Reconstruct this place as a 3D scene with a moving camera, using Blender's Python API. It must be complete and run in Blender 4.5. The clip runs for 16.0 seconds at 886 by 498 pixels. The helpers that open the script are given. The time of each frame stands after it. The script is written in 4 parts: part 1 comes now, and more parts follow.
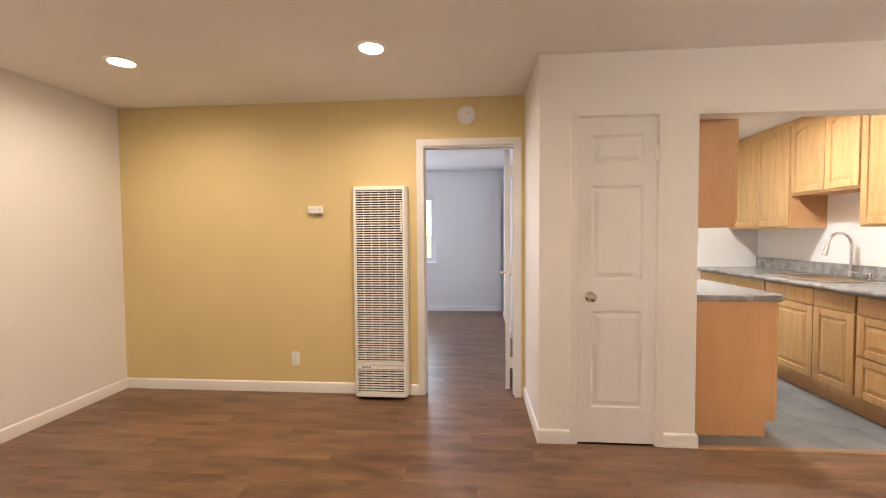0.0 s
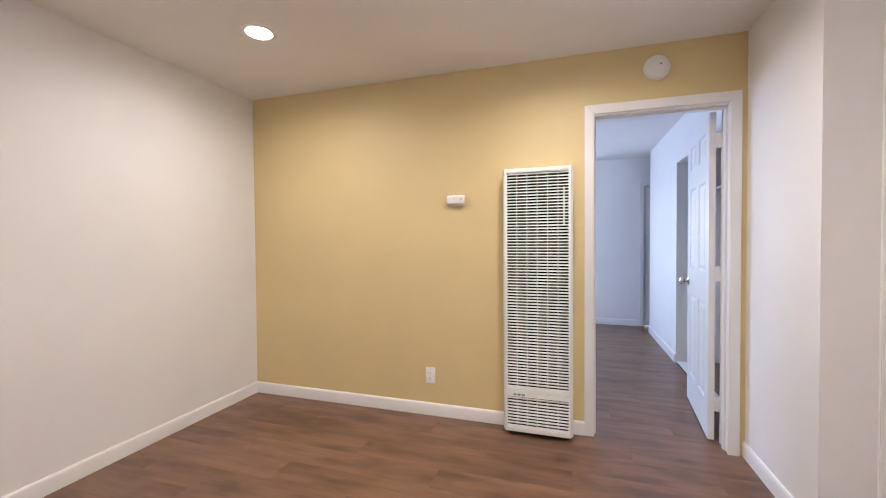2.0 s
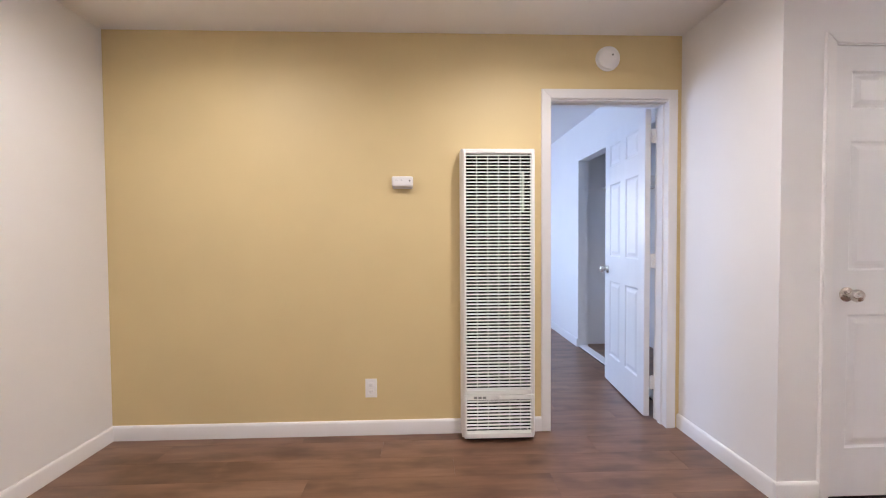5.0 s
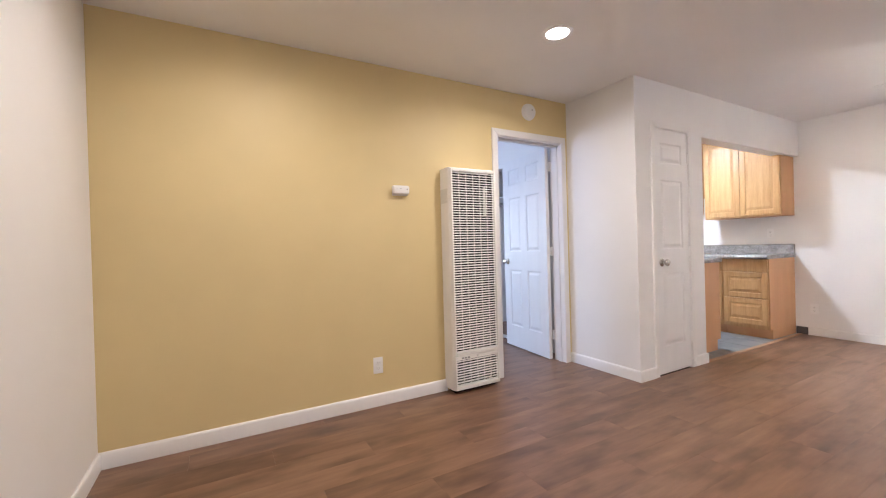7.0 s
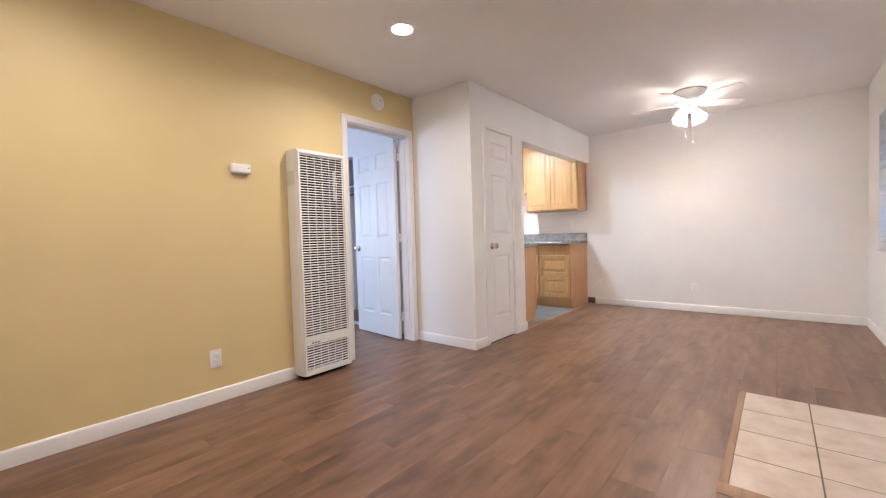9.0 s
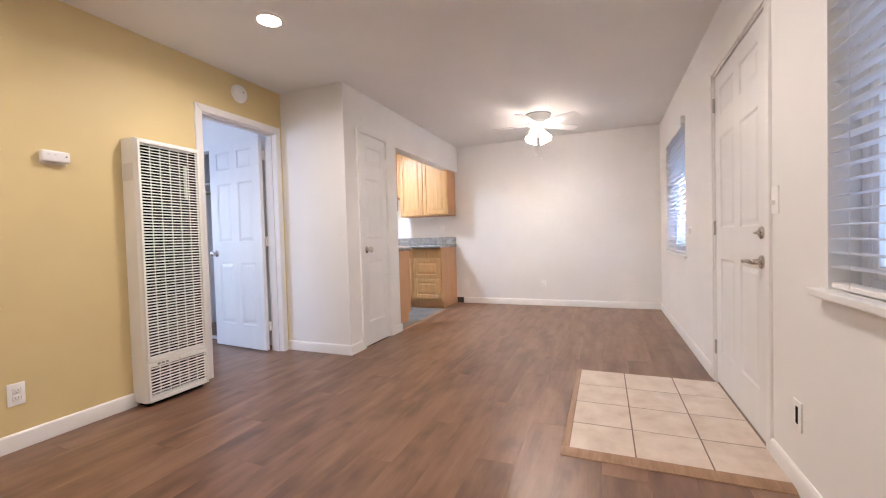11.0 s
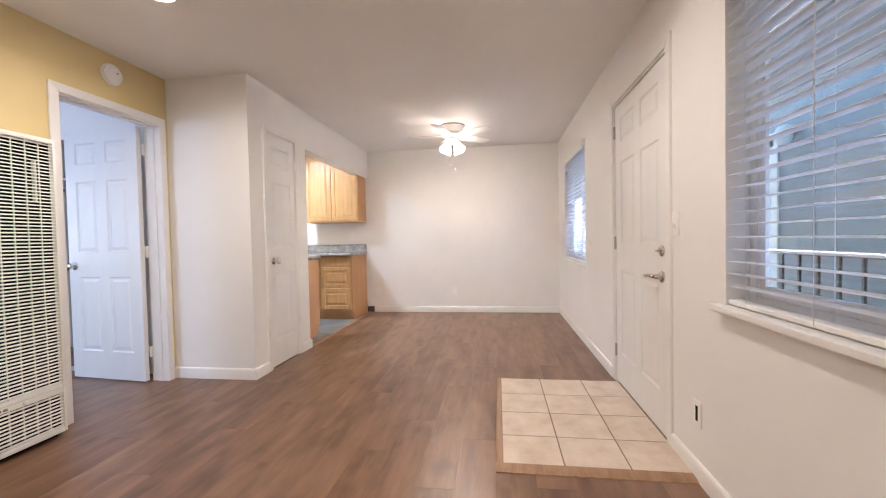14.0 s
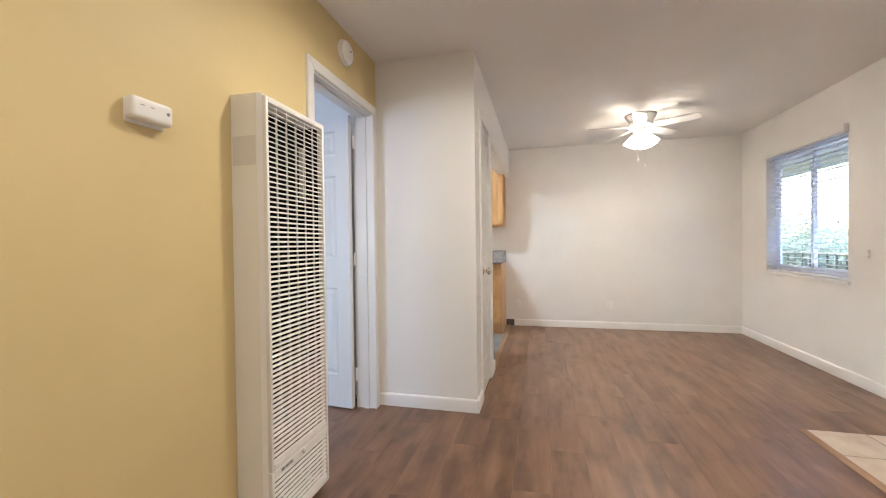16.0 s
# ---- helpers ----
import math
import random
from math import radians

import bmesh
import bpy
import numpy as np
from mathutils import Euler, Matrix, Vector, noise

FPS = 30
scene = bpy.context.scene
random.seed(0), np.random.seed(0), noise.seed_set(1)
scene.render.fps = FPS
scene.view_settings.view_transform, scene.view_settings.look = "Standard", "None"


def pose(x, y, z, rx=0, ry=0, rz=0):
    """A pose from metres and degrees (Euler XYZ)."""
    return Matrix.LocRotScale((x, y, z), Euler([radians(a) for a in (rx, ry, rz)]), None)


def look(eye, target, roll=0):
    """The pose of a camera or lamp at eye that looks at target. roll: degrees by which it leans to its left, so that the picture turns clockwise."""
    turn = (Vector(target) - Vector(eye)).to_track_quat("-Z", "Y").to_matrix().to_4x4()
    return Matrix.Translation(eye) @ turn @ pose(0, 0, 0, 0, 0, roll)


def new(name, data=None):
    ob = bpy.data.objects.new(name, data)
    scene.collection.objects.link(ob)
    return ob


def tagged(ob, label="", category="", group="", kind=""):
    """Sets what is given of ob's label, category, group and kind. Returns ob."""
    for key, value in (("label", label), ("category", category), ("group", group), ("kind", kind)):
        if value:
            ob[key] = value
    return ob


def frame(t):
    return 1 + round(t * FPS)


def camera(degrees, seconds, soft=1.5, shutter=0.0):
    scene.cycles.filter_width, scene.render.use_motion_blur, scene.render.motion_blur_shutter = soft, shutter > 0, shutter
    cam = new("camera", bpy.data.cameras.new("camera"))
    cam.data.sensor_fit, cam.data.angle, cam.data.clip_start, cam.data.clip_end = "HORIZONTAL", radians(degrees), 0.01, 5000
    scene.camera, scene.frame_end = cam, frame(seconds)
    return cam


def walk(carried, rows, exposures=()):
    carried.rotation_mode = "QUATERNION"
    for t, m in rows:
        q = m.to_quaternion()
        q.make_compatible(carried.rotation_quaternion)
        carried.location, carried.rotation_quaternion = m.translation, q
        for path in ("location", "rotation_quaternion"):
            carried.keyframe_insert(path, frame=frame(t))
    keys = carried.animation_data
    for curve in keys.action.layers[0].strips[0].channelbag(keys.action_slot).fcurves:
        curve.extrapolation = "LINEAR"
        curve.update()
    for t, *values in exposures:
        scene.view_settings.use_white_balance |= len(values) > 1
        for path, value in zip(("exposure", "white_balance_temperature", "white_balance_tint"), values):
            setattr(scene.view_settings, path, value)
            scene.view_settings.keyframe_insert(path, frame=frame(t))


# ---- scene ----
cam = camera(96.0, 16.0, 1.1)
PATH = [
    (0, (-0.351, 0.574, 1.33), (-0.509, 2.567, 1.259), -0.4),
    (0.5, (-0.498, 0.682, 1.312), (-0.791, 2.659, 1.256), -0.1),
    (1, (-0.691, 0.855, 1.279), (-1.09, 2.814, 1.23), -0.0),
    (1.5, (-0.843, 1.018, 1.284), (-1.251, 2.975, 1.233), -0.2),
    (2, (-0.911, 1.124, 1.261), (-1.517, 3.03, 1.219), -0.4),
    (2.5, (-0.898, 1.279, 1.242), (-1.596, 3.152, 1.204), -0.4),
    (3, (-0.919, 1.289, 1.184), (-1.183, 3.271, 1.183), -0.3),
    (3.5, (-0.874, 1.217, 1.184), (-0.739, 3.213, 1.157), -0.9),
    (4, (-0.907, 1.174, 1.19), (-0.764, 3.168, 1.169), -0.8),
    (4.5, (-1.188, 1.325, 1.286), (-1.075, 3.321, 1.229), -0.6),
    (4.7, (-1.31, 1.4, 1.239), (-1.254, 3.399, 1.184), -0.4),
    (6.8, (-2.772, 1.154, 1.138), (-1.935, 2.97, 1.127), -1.2),
    (7, (-2.833, 1.114, 1.119), (-1.857, 2.86, 1.108), -1.6),
    (7.5, (-2.89, 1.036, 1.008), (-1.787, 2.705, 1.013), -2.0),
    (8, (-2.914, 1.04, 1.013), (-1.67, 2.606, 0.985), -1.7),
    (8.5, (-2.904, 1.025, 1.029), (-1.49, 2.439, 0.98), -1.7),
    (9, (-2.885, 1.011, 1.038), (-1.354, 2.296, 0.978), -1.7),
    (9.5, (-2.888, 1.009, 1.029), (-1.256, 2.163, 0.973), -1.7),
    (10, (-2.907, 1.007, 1.035), (-1.179, 2.014, 0.979), -1.7),
    (12.5, (-2.94, 0.975, 1.02), (-0.995, 1.437, 0.968), -1.5),
    (13, (-2.945, 0.977, 1.015), (-0.981, 1.351, 0.966), -1.4),
    (13.5, (-2.943, 1.034, 1.034), (-0.966, 1.329, 0.986), -1.3),
    (14, (-2.888, 1.173, 1.105), (-0.908, 1.446, 1.051), -1.2),
    (14.5, (-2.739, 1.432, 1.147), (-0.762, 1.725, 1.086), -0.9),
    (15, (-2.654, 1.815, 1.157), (-0.708, 2.274, 1.109), -0.8),
    (15.5, (-2.639, 2.247, 1.18), (-0.697, 2.724, 1.149), -0.8),
    (16, (-2.606, 2.696, 1.147), (-0.663, 3.172, 1.12), -0.7),
]
EXPOSURES = [(0.0, 3.27, 7950, 17), (0.5, 3.43, 7050, 17), (1.2, 3.37, 6250, 15), (2.0, 3.36, 6120, 15), (5.0, 3.34, 5930, 16), (8.0, 3.34, 6260, 15), (12.5, 3.37, 6270, 16), (14.0, 3.33, 6420, 14), (15.0, 3.25, 6480, 10), (16.0, 3.2, 6500, 8)]
walk(cam, [(t, look(eye, target, roll)) for t, eye, target, roll in PATH], EXPOSURES)

# ---- world and light ----
world = bpy.data.worlds.new("sky")
world.use_nodes = True
scene.world = world
sky = world.node_tree.nodes.new("ShaderNodeTexSky")
sky.sky_type = "NISHITA"
sky.sun_disc = False
sky.sun_elevation, sky.sun_rotation = radians(28.6), radians(103.5)
sky.air_density, sky.dust_density, sky.ozone_density = 2.2, 0.4, 6.0
back = world.node_tree.nodes["Background"]
back.inputs["Strength"].default_value = 0.15
world.node_tree.links.new(sky.outputs["Color"], back.inputs["Color"])

sun_data = bpy.data.lights.new("sun", "SUN")
sun_data.energy, sun_data.angle, sun_data.color = 3.0, radians(2), (1.0, 0.97, 0.93)
sun = new("sun", sun_data)
sun.matrix_world = look((25, -6, 14), (0, 0, 0))

# daylight that enters by the two bedroom windows; the side one is unseen, assumed
for place, aim, watts, tone in (((-3.37, 5.58, 1.42), (0.0, 5.40, 1.30), 4.0, (0.50, 0.63, 1.0)), ((-1.615, 7.45, 1.43), (-1.2, 4.0, 1.15), 2.5, (0.62, 0.73, 1.0))):
    day_data = bpy.data.lights.new("bedroom_daylight", "AREA")
    day_data.shape, day_data.size, day_data.size_y = "RECTANGLE", 1.08, 1.08
    day_data.energy, day_data.color = watts, tone
    day = new("bedroom_daylight", day_data)
    day.matrix_world = look(place, aim)

# added lamps hidden below both front windows brighten the blinds, as walkway daylight would
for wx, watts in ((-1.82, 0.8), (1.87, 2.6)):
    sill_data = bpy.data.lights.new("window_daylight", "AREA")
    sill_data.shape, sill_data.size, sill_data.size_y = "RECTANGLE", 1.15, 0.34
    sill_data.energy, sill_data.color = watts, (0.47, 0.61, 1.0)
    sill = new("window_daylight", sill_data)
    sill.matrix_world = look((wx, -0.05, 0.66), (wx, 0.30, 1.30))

WARM = (1.0, 0.895, 0.80)
FAN_WARM = (1.0, 0.87, 0.74)
COOL = (0.74, 0.87, 1.0)
DOWNLIGHT, FRONT_DOWNLIGHT, KITCHEN_LIGHT, FAN_LIGHT = 12.0, 8.0, 106.0, 76.0
# the narrow beams of the living room downlights
for lx, ly, watts in ((-2.572, 2.97, 0.76), (-0.955, 2.93, 1.22), (-2.572, 1.22, 0.25), (-0.955, 1.22, 1.05)):
    beam_data = bpy.data.lights.new("downlight_beam", "AREA")
    beam_data.shape, beam_data.size, beam_data.spread = "DISK", 0.13, radians(158)
    beam_data.energy, beam_data.color = watts, WARM
    beam = new("downlight_beam", beam_data)
    beam.matrix_world = pose(lx, ly, 2.427)

# ---- materials ----
def nodes_of(name):
    m = bpy.data.materials.new(name)
    m.use_nodes = True
    return m, m.node_tree.nodes, m.node_tree.links, m.node_tree.nodes["Principled BSDF"]


def coords(n, l, stretch=(1, 1, 1), shuffle=False):
    tc = n.new("ShaderNodeTexCoord")
    mp = n.new("ShaderNodeMapping")
    mp.inputs["Scale"].default_value = stretch
    l.new(tc.outputs["Object"], mp.inputs["Vector"])
    if shuffle:
        oi = n.new("ShaderNodeObjectInfo")
        mul = n.new("ShaderNodeVectorMath")
        mul.operation = "SCALE"
        mul.inputs[0].default_value = (37.0, 53.0, 71.0)
        l.new(oi.outputs["Random"], mul.inputs["Scale"])
        l.new(mul.outputs[0], mp.inputs["Location"])
    return mp.outputs["Vector"]


def noise_tex(n, l, vec, scale, detail=4, rough=0.55):
    t = n.new("ShaderNodeTexNoise")
    t.inputs["Scale"].default_value, t.inputs["Detail"].default_value, t.inputs["Roughness"].default_value = scale, detail, rough
    l.new(vec, t.inputs["Vector"])
    return t.outputs["Fac"]


def ramp(n, l, fac, stops):
    r = n.new("ShaderNodeValToRGB")
    while len(r.color_ramp.elements) < len(stops):
        r.color_ramp.elements.new(0.5)
    for e, (p, c) in zip(r.color_ramp.elements, stops):
        e.position, e.color = p, (*c, 1)
    l.new(fac, r.inputs["Fac"])
    return r.outputs["Color"]


def add_bump(n, l, b, height, strength, distance):
    bp = n.new("ShaderNodeBump")
    bp.inputs["Strength"].default_value, bp.inputs["Distance"].default_value = strength, distance
    l.new(height, bp.inputs["Height"])
    l.new(bp.outputs["Normal"], b.inputs["Normal"])


def paint(name, color, rough=0.55, vary=0.04, grain=160, bump=0.12, distance=0.001, stretch=(1, 1, 1), metal=0.0):
    """Paint, plastic or enamel: uneven in tone over half a metre, fine relief, uneven gloss."""
    m, n, l, b = nodes_of(name)
    v = coords(n, l, stretch)
    big = noise_tex(n, l, v, 1.7, 3)
    lo, hi = [tuple(c * (1 + s * vary) for c in color) for s in (-1, 1)]
    l.new(ramp(n, l, big, [(0.3, lo), (0.7, hi)]), b.inputs["Base Color"])
    fine = noise_tex(n, l, v, grain, 3)
    r = n.new("ShaderNodeMapRange")
    r.inputs["To Min"].default_value, r.inputs["To Max"].default_value = rough - 0.06, rough + 0.06
    l.new(noise_tex(n, l, v, 9, 3), r.inputs["Value"])
    l.new(r.outputs["Result"], b.inputs["Roughness"])
    b.inputs["Metallic"].default_value = metal
    if bump:
        add_bump(n, l, b, fine, bump, distance)
    return m


def wood(name, dark, mid, light, rough, along=(1.2, 14, 14), shuffle=True, bump=0.15, fleck=0.55):
    m, n, l, b = nodes_of(name)
    v = coords(n, l, along, shuffle)
    grain = noise_tex(n, l, v, 2.2, 7, 0.62)
    fine = noise_tex(n, l, coords(n, l, (along[0] * 3, along[1] * 7, along[2] * 7), shuffle), 3.0, 5, 0.6)
    col = ramp(n, l, grain, [(0.28, dark), (0.5, mid), (0.74, light)])
    mix = n.new("ShaderNodeMix")
    mix.data_type, mix.blend_type = "RGBA", "MULTIPLY"
    mix.inputs["Factor"].default_value = fleck
    l.new(col, mix.inputs["A"])
    l.new(ramp(n, l, fine, [(0.3, (0.84, 0.83, 0.82)), (0.65, (1.05, 1.05, 1.05))]), mix.inputs["B"])
    out = mix.outputs["Result"]
    if shuffle:
        oi = n.new("ShaderNodeObjectInfo")
        hs = n.new("ShaderNodeHueSaturation")
        mr = n.new("ShaderNodeMapRange")
        mr.inputs["To Min"].default_value, mr.inputs["To Max"].default_value = 0.90, 1.10
        l.new(oi.outputs["Random"], mr.inputs["Value"])
        l.new(mr.outputs["Result"], hs.inputs["Value"])
        l.new(out, hs.inputs["Color"])
        out = hs.outputs["Color"]
    l.new(out, b.inputs["Base Color"])
    r = n.new("ShaderNodeMapRange")
    r.inputs["To Min"].default_value, r.inputs["To Max"].default_value = rough - 0.07, rough + 0.1
    l.new(fine, r.inputs["Value"])
    l.new(r.outputs["Result"], b.inputs["Roughness"])
    add_bump(n, l, b, fine, bump, 0.0008)
    return m


def board(name, dark, mid, light, rough):
    """Printed walnut floor boards: soft streaks, broad dark clouds and a few small knots."""
    m, n, l, b = nodes_of(name)
    col = ramp(n, l, noise_tex(n, l, coords(n, l, (0.8, 5.5, 5.5), True), 2.0, 6, 0.6), [(0.28, dark), (0.5, mid), (0.74, light)])

    def times(a, fac, stops, amount=1.0):
        mix = n.new("ShaderNodeMix")
        mix.data_type, mix.blend_type = "RGBA", "MULTIPLY"
        mix.inputs["Factor"].default_value = amount
        l.new(a, mix.inputs["A"])
        l.new(ramp(n, l, fac, stops), mix.inputs["B"])
        return mix.outputs["Result"]

    cloud = noise_tex(n, l, coords(n, l, (1.5, 3.2, 3.2), True), 2.1, 3, 0.5)
    col = times(col, cloud, [(0.33, (0.67, 0.63, 0.61)), (0.50, (0.98, 0.97, 0.96)), (0.70, (1.10, 1.09, 1.08))])
    fine = noise_tex(n, l, coords(n, l, (2.6, 34, 34), True), 3.0, 5, 0.6)
    col = times(col, fine, [(0.3, (0.86, 0.85, 0.84)), (0.65, (1.05, 1.05, 1.05))], 0.5)
    spots = n.new("ShaderNodeTexVoronoi")
    spots.inputs["Scale"].default_value = 1.9
    l.new(coords(n, l, (0.9, 2.1, 2.1), True), spots.inputs["Vector"])
    col = times(col, spots.outputs["Distance"], [(0.0, (0.42, 0.38, 0.36)), (0.035, (0.66, 0.62, 0.60)), (0.14, (1, 1, 1))])
    oi, hs, mr = n.new("ShaderNodeObjectInfo"), n.new("ShaderNodeHueSaturation"), n.new("ShaderNodeMapRange")
    mr.inputs["To Min"].default_value, mr.inputs["To Max"].default_value = 0.94, 1.06
    l.new(oi.outputs["Random"], mr.inputs["Value"])
    l.new(mr.outputs["Result"], hs.inputs["Value"])
    l.new(col, hs.inputs["Color"])
    l.new(hs.outputs["Color"], b.inputs["Base Color"])
    r = n.new("ShaderNodeMapRange")
    r.inputs["To Min"].default_value, r.inputs["To Max"].default_value = rough - 0.07, rough + 0.09
    l.new(fine, r.inputs["Value"])
    l.new(r.outputs["Result"], b.inputs["Roughness"])
    add_bump(n, l, b, fine, 0.08, 0.0006)
    return m


def stone(name, colors, scale, rough, speck=0.0, shuffle=True, bump=0.1):
    m, n, l, b = nodes_of(name)
    v = coords(n, l, (1, 1, 1), shuffle)
    cloud = noise_tex(n, l, v, scale, 8, 0.6)
    col = ramp(n, l, cloud, [(0.30 + 0.2 * i, c) for i, c in enumerate(colors)])
    if speck:
        vo = n.new("ShaderNodeTexVoronoi")
        vo.inputs["Scale"].default_value = speck
        l.new(v, vo.inputs["Vector"])
        mix = n.new("ShaderNodeMix")
        mix.data_type, mix.blend_type = "RGBA", "OVERLAY"
        mix.inputs["Factor"].default_value = 0.6
        bw = n.new("ShaderNodeSeparateColor")
        l.new(vo.outputs["Color"], bw.inputs["Color"])
        l.new(col, mix.inputs["A"])
        l.new(ramp(n, l, bw.outputs["Red"], [(0.1, (0.2, 0.2, 0.2)), (0.9, (0.75, 0.74, 0.73))]), mix.inputs["B"])
        col = mix.outputs["Result"]
    l.new(col, b.inputs["Base Color"])
    b.inputs["Roughness"].default_value = rough
    add_bump(n, l, b, noise_tex(n, l, v, scale * 12, 4), bump, 0.0008)
    return m


def metal(name, color, rough):
    m, n, l, b = nodes_of(name)
    v = coords(n, l)
    b.inputs["Metallic"].default_value = 1.0
    f = noise_tex(n, l, v, 60, 3)
    l.new(ramp(n, l, f, [(0.3, tuple(c * 0.9 for c in color)), (0.7, color)]), b.inputs["Base Color"])
    r = n.new("ShaderNodeMapRange")
    r.inputs["To Min"].default_value, r.inputs["To Max"].default_value = rough - 0.05, rough + 0.06
    l.new(f, r.inputs["Value"])
    l.new(r.outputs["Result"], b.inputs["Roughness"])
    return m


def glow(name, color, strength, base=(0.8, 0.8, 0.8)):
    m, n, l, b = nodes_of(name)
    b.inputs["Base Color"].default_value = (*base, 1)
    b.inputs["Emission Color"].default_value = (*color, 1)
    b.inputs["Emission Strength"].default_value = strength
    return m


def clear_glass(name):
    m, n, l, b = nodes_of(name)
    b.inputs["Base Color"].default_value = (0.95, 0.98, 0.98, 1)
    b.inputs["Roughness"].default_value = 0.01
    b.inputs["IOR"].default_value = 1.45
    b.inputs["Transmission Weight"].default_value = 1.0
    return m


WHITE = paint("white_wall_paint", (0.84, 0.83, 0.81), 0.6, 0.02, 210, 0.22, 0.0012)
YELLOW = paint("ochre_wall_paint", (0.715, 0.575, 0.295), 0.55, 0.03, 210, 0.22, 0.0012)
CEIL = paint("white_ceiling_paint", (0.83, 0.82, 0.80), 0.75, 0.02, 150, 0.3, 0.0015)
TRIM = paint("white_gloss_paint", (0.82, 0.81, 0.79), 0.32, 0.02, 90, 0.06, 0.0006)
DOORPAINT = paint("white_door_paint", (0.80, 0.80, 0.79), 0.38, 0.02, 60, 0.10, 0.0006, (6, 6, 0.6))
ENAMEL = paint("white_heater_enamel", (0.84, 0.83, 0.79), 0.35, 0.03, 120, 0.05, 0.0005)
ENAMEL_GREY = paint("greyed_heater_patch", (0.70, 0.69, 0.65), 0.4, 0.03, 120, 0.05, 0.0005)
PLASTIC = paint("white_plastic", (0.87, 0.865, 0.845), 0.35, 0.02, 200, 0.04, 0.0004)
SLAT = paint("white_blind_slat", (0.80, 0.81, 0.82), 0.42, 0.02, 120, 0.06, 0.0004, (1, 8, 8))
# thin vinyl lets some daylight through
sn, sl = SLAT.node_tree.nodes, SLAT.node_tree.links
thin, both = sn.new("ShaderNodeBsdfTranslucent"), sn.new("ShaderNodeMixShader")
thin.inputs["Color"].default_value = (0.80, 0.82, 0.86, 1)
both.inputs["Fac"].default_value = 0.55
sl.new(sn["Principled BSDF"].outputs["BSDF"], both.inputs[1])
sl.new(thin.outputs["BSDF"], both.inputs[2])
sl.new(both.outputs["Shader"], sn["Material Output"].inputs["Surface"])
LEAF = paint("green_leaf", (0.12, 0.15, 0.12), 0.6, 0.3, 4, 0.1, 0.01)
# leaves let light through as well
gn, gl = LEAF.node_tree.nodes, LEAF.node_tree.links
through_leaf, leafy = gn.new("ShaderNodeBsdfTranslucent"), gn.new("ShaderNodeMixShader")
through_leaf.inputs["Color"].default_value = (0.30, 0.36, 0.33, 1)
leafy.inputs["Fac"].default_value = 0.5
gl.new(gn["Principled BSDF"].outputs["BSDF"], leafy.inputs[1])
gl.new(through_leaf.outputs["BSDF"], leafy.inputs[2])
gl.new(leafy.outputs["Shader"], gn["Material Output"].inputs["Surface"])
VINYL = paint("white_vinyl_frame", (0.78, 0.80, 0.82), 0.35, 0.02, 120, 0.05, 0.0004)
# near-black for the heater's painted-in shade and for the dark wall port
BLACK = paint("black_shadow_and_port", (0.008, 0.008, 0.008), 0.9, 0.1, 60, 0.1, 0.001)
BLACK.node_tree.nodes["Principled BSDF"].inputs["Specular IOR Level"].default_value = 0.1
DARKRUBBER = paint("dark_cove_base", (0.07, 0.065, 0.06), 0.5, 0.1, 60, 0.1, 0.001)
GREYPRINT = paint("grey_print", (0.25, 0.25, 0.25), 0.5, 0.05, 60, 0.02, 0.0002)
PLANK = board("walnut_plank", (0.128, 0.069, 0.044), (0.203, 0.113, 0.069), (0.275, 0.165, 0.104), 0.35)
SUBFLOOR = paint("dark_subfloor", (0.03, 0.022, 0.016), 0.8, 0.1, 40, 0.1, 0.001)
REDUCER = wood("tan_wood_strip", (0.26, 0.15, 0.085), (0.34, 0.20, 0.115), (0.42, 0.26, 0.16), 0.42, (2, 14, 14), True, 0.1)
TILE = stone("beige_ceramic_tile", [(0.53, 0.42, 0.335), (0.63, 0.525, 0.43), (0.70, 0.61, 0.52)], 7, 0.33)
GROUT = paint("brown_grout", (0.21, 0.16, 0.12), 0.85, 0.1, 300, 0.4, 0.001)
KTILE = stone("grey_vinyl_tile", [(0.13, 0.145, 0.15), (0.19, 0.205, 0.21), (0.25, 0.262, 0.262)], 4, 0.4)
MAPLE = wood("honey_maple", (0.54, 0.305, 0.120), (0.62, 0.375, 0.165), (0.69, 0.435, 0.210), 0.33, (14, 14, 1.0), True, 0.05)
MAPLESIDE = paint("maple_laminate_side", (0.60, 0.335, 0.165), 0.45, 0.05, 60, 0.05, 0.0004, (5, 5, 0.6))
COUNTER = stone("grey_granite_laminate", [(0.20, 0.19, 0.185), (0.32, 0.305, 0.295), (0.44, 0.425, 0.41)], 14, 0.22, 260, False, 0.03)
NICKEL = metal("satin_nickel", (0.62, 0.58, 0.53), 0.26)
CHROME = metal("brushed_steel", (0.70, 0.70, 0.70), 0.2)
HINGE = metal("grey_steel_hinge", (0.45, 0.43, 0.41), 0.38)
BLACKMETAL = paint("black_rail_paint", (0.03, 0.03, 0.034), 0.45, 0.1, 60, 0.1, 0.0006)
GREYDOOR = paint("blue_grey_door_paint", (0.44, 0.47, 0.54), 0.5, 0.04, 60, 0.1, 0.0006)
FASCIA = paint("grey_fascia_paint", (0.42, 0.44, 0.46), 0.6, 0.06, 60, 0.2, 0.002)
STUCCO = paint("grey_green_stucco", (0.165, 0.185, 0.21), 0.9, 0.06, 60, 0.6, 0.004)
CONCRETE = paint("concrete_walkway", (0.50, 0.54, 0.59), 0.9, 0.1, 40, 0.4, 0.003)
ROOFING = paint("grey_roofing", (0.16, 0.155, 0.15), 0.9, 0.1, 30, 0.4, 0.004)
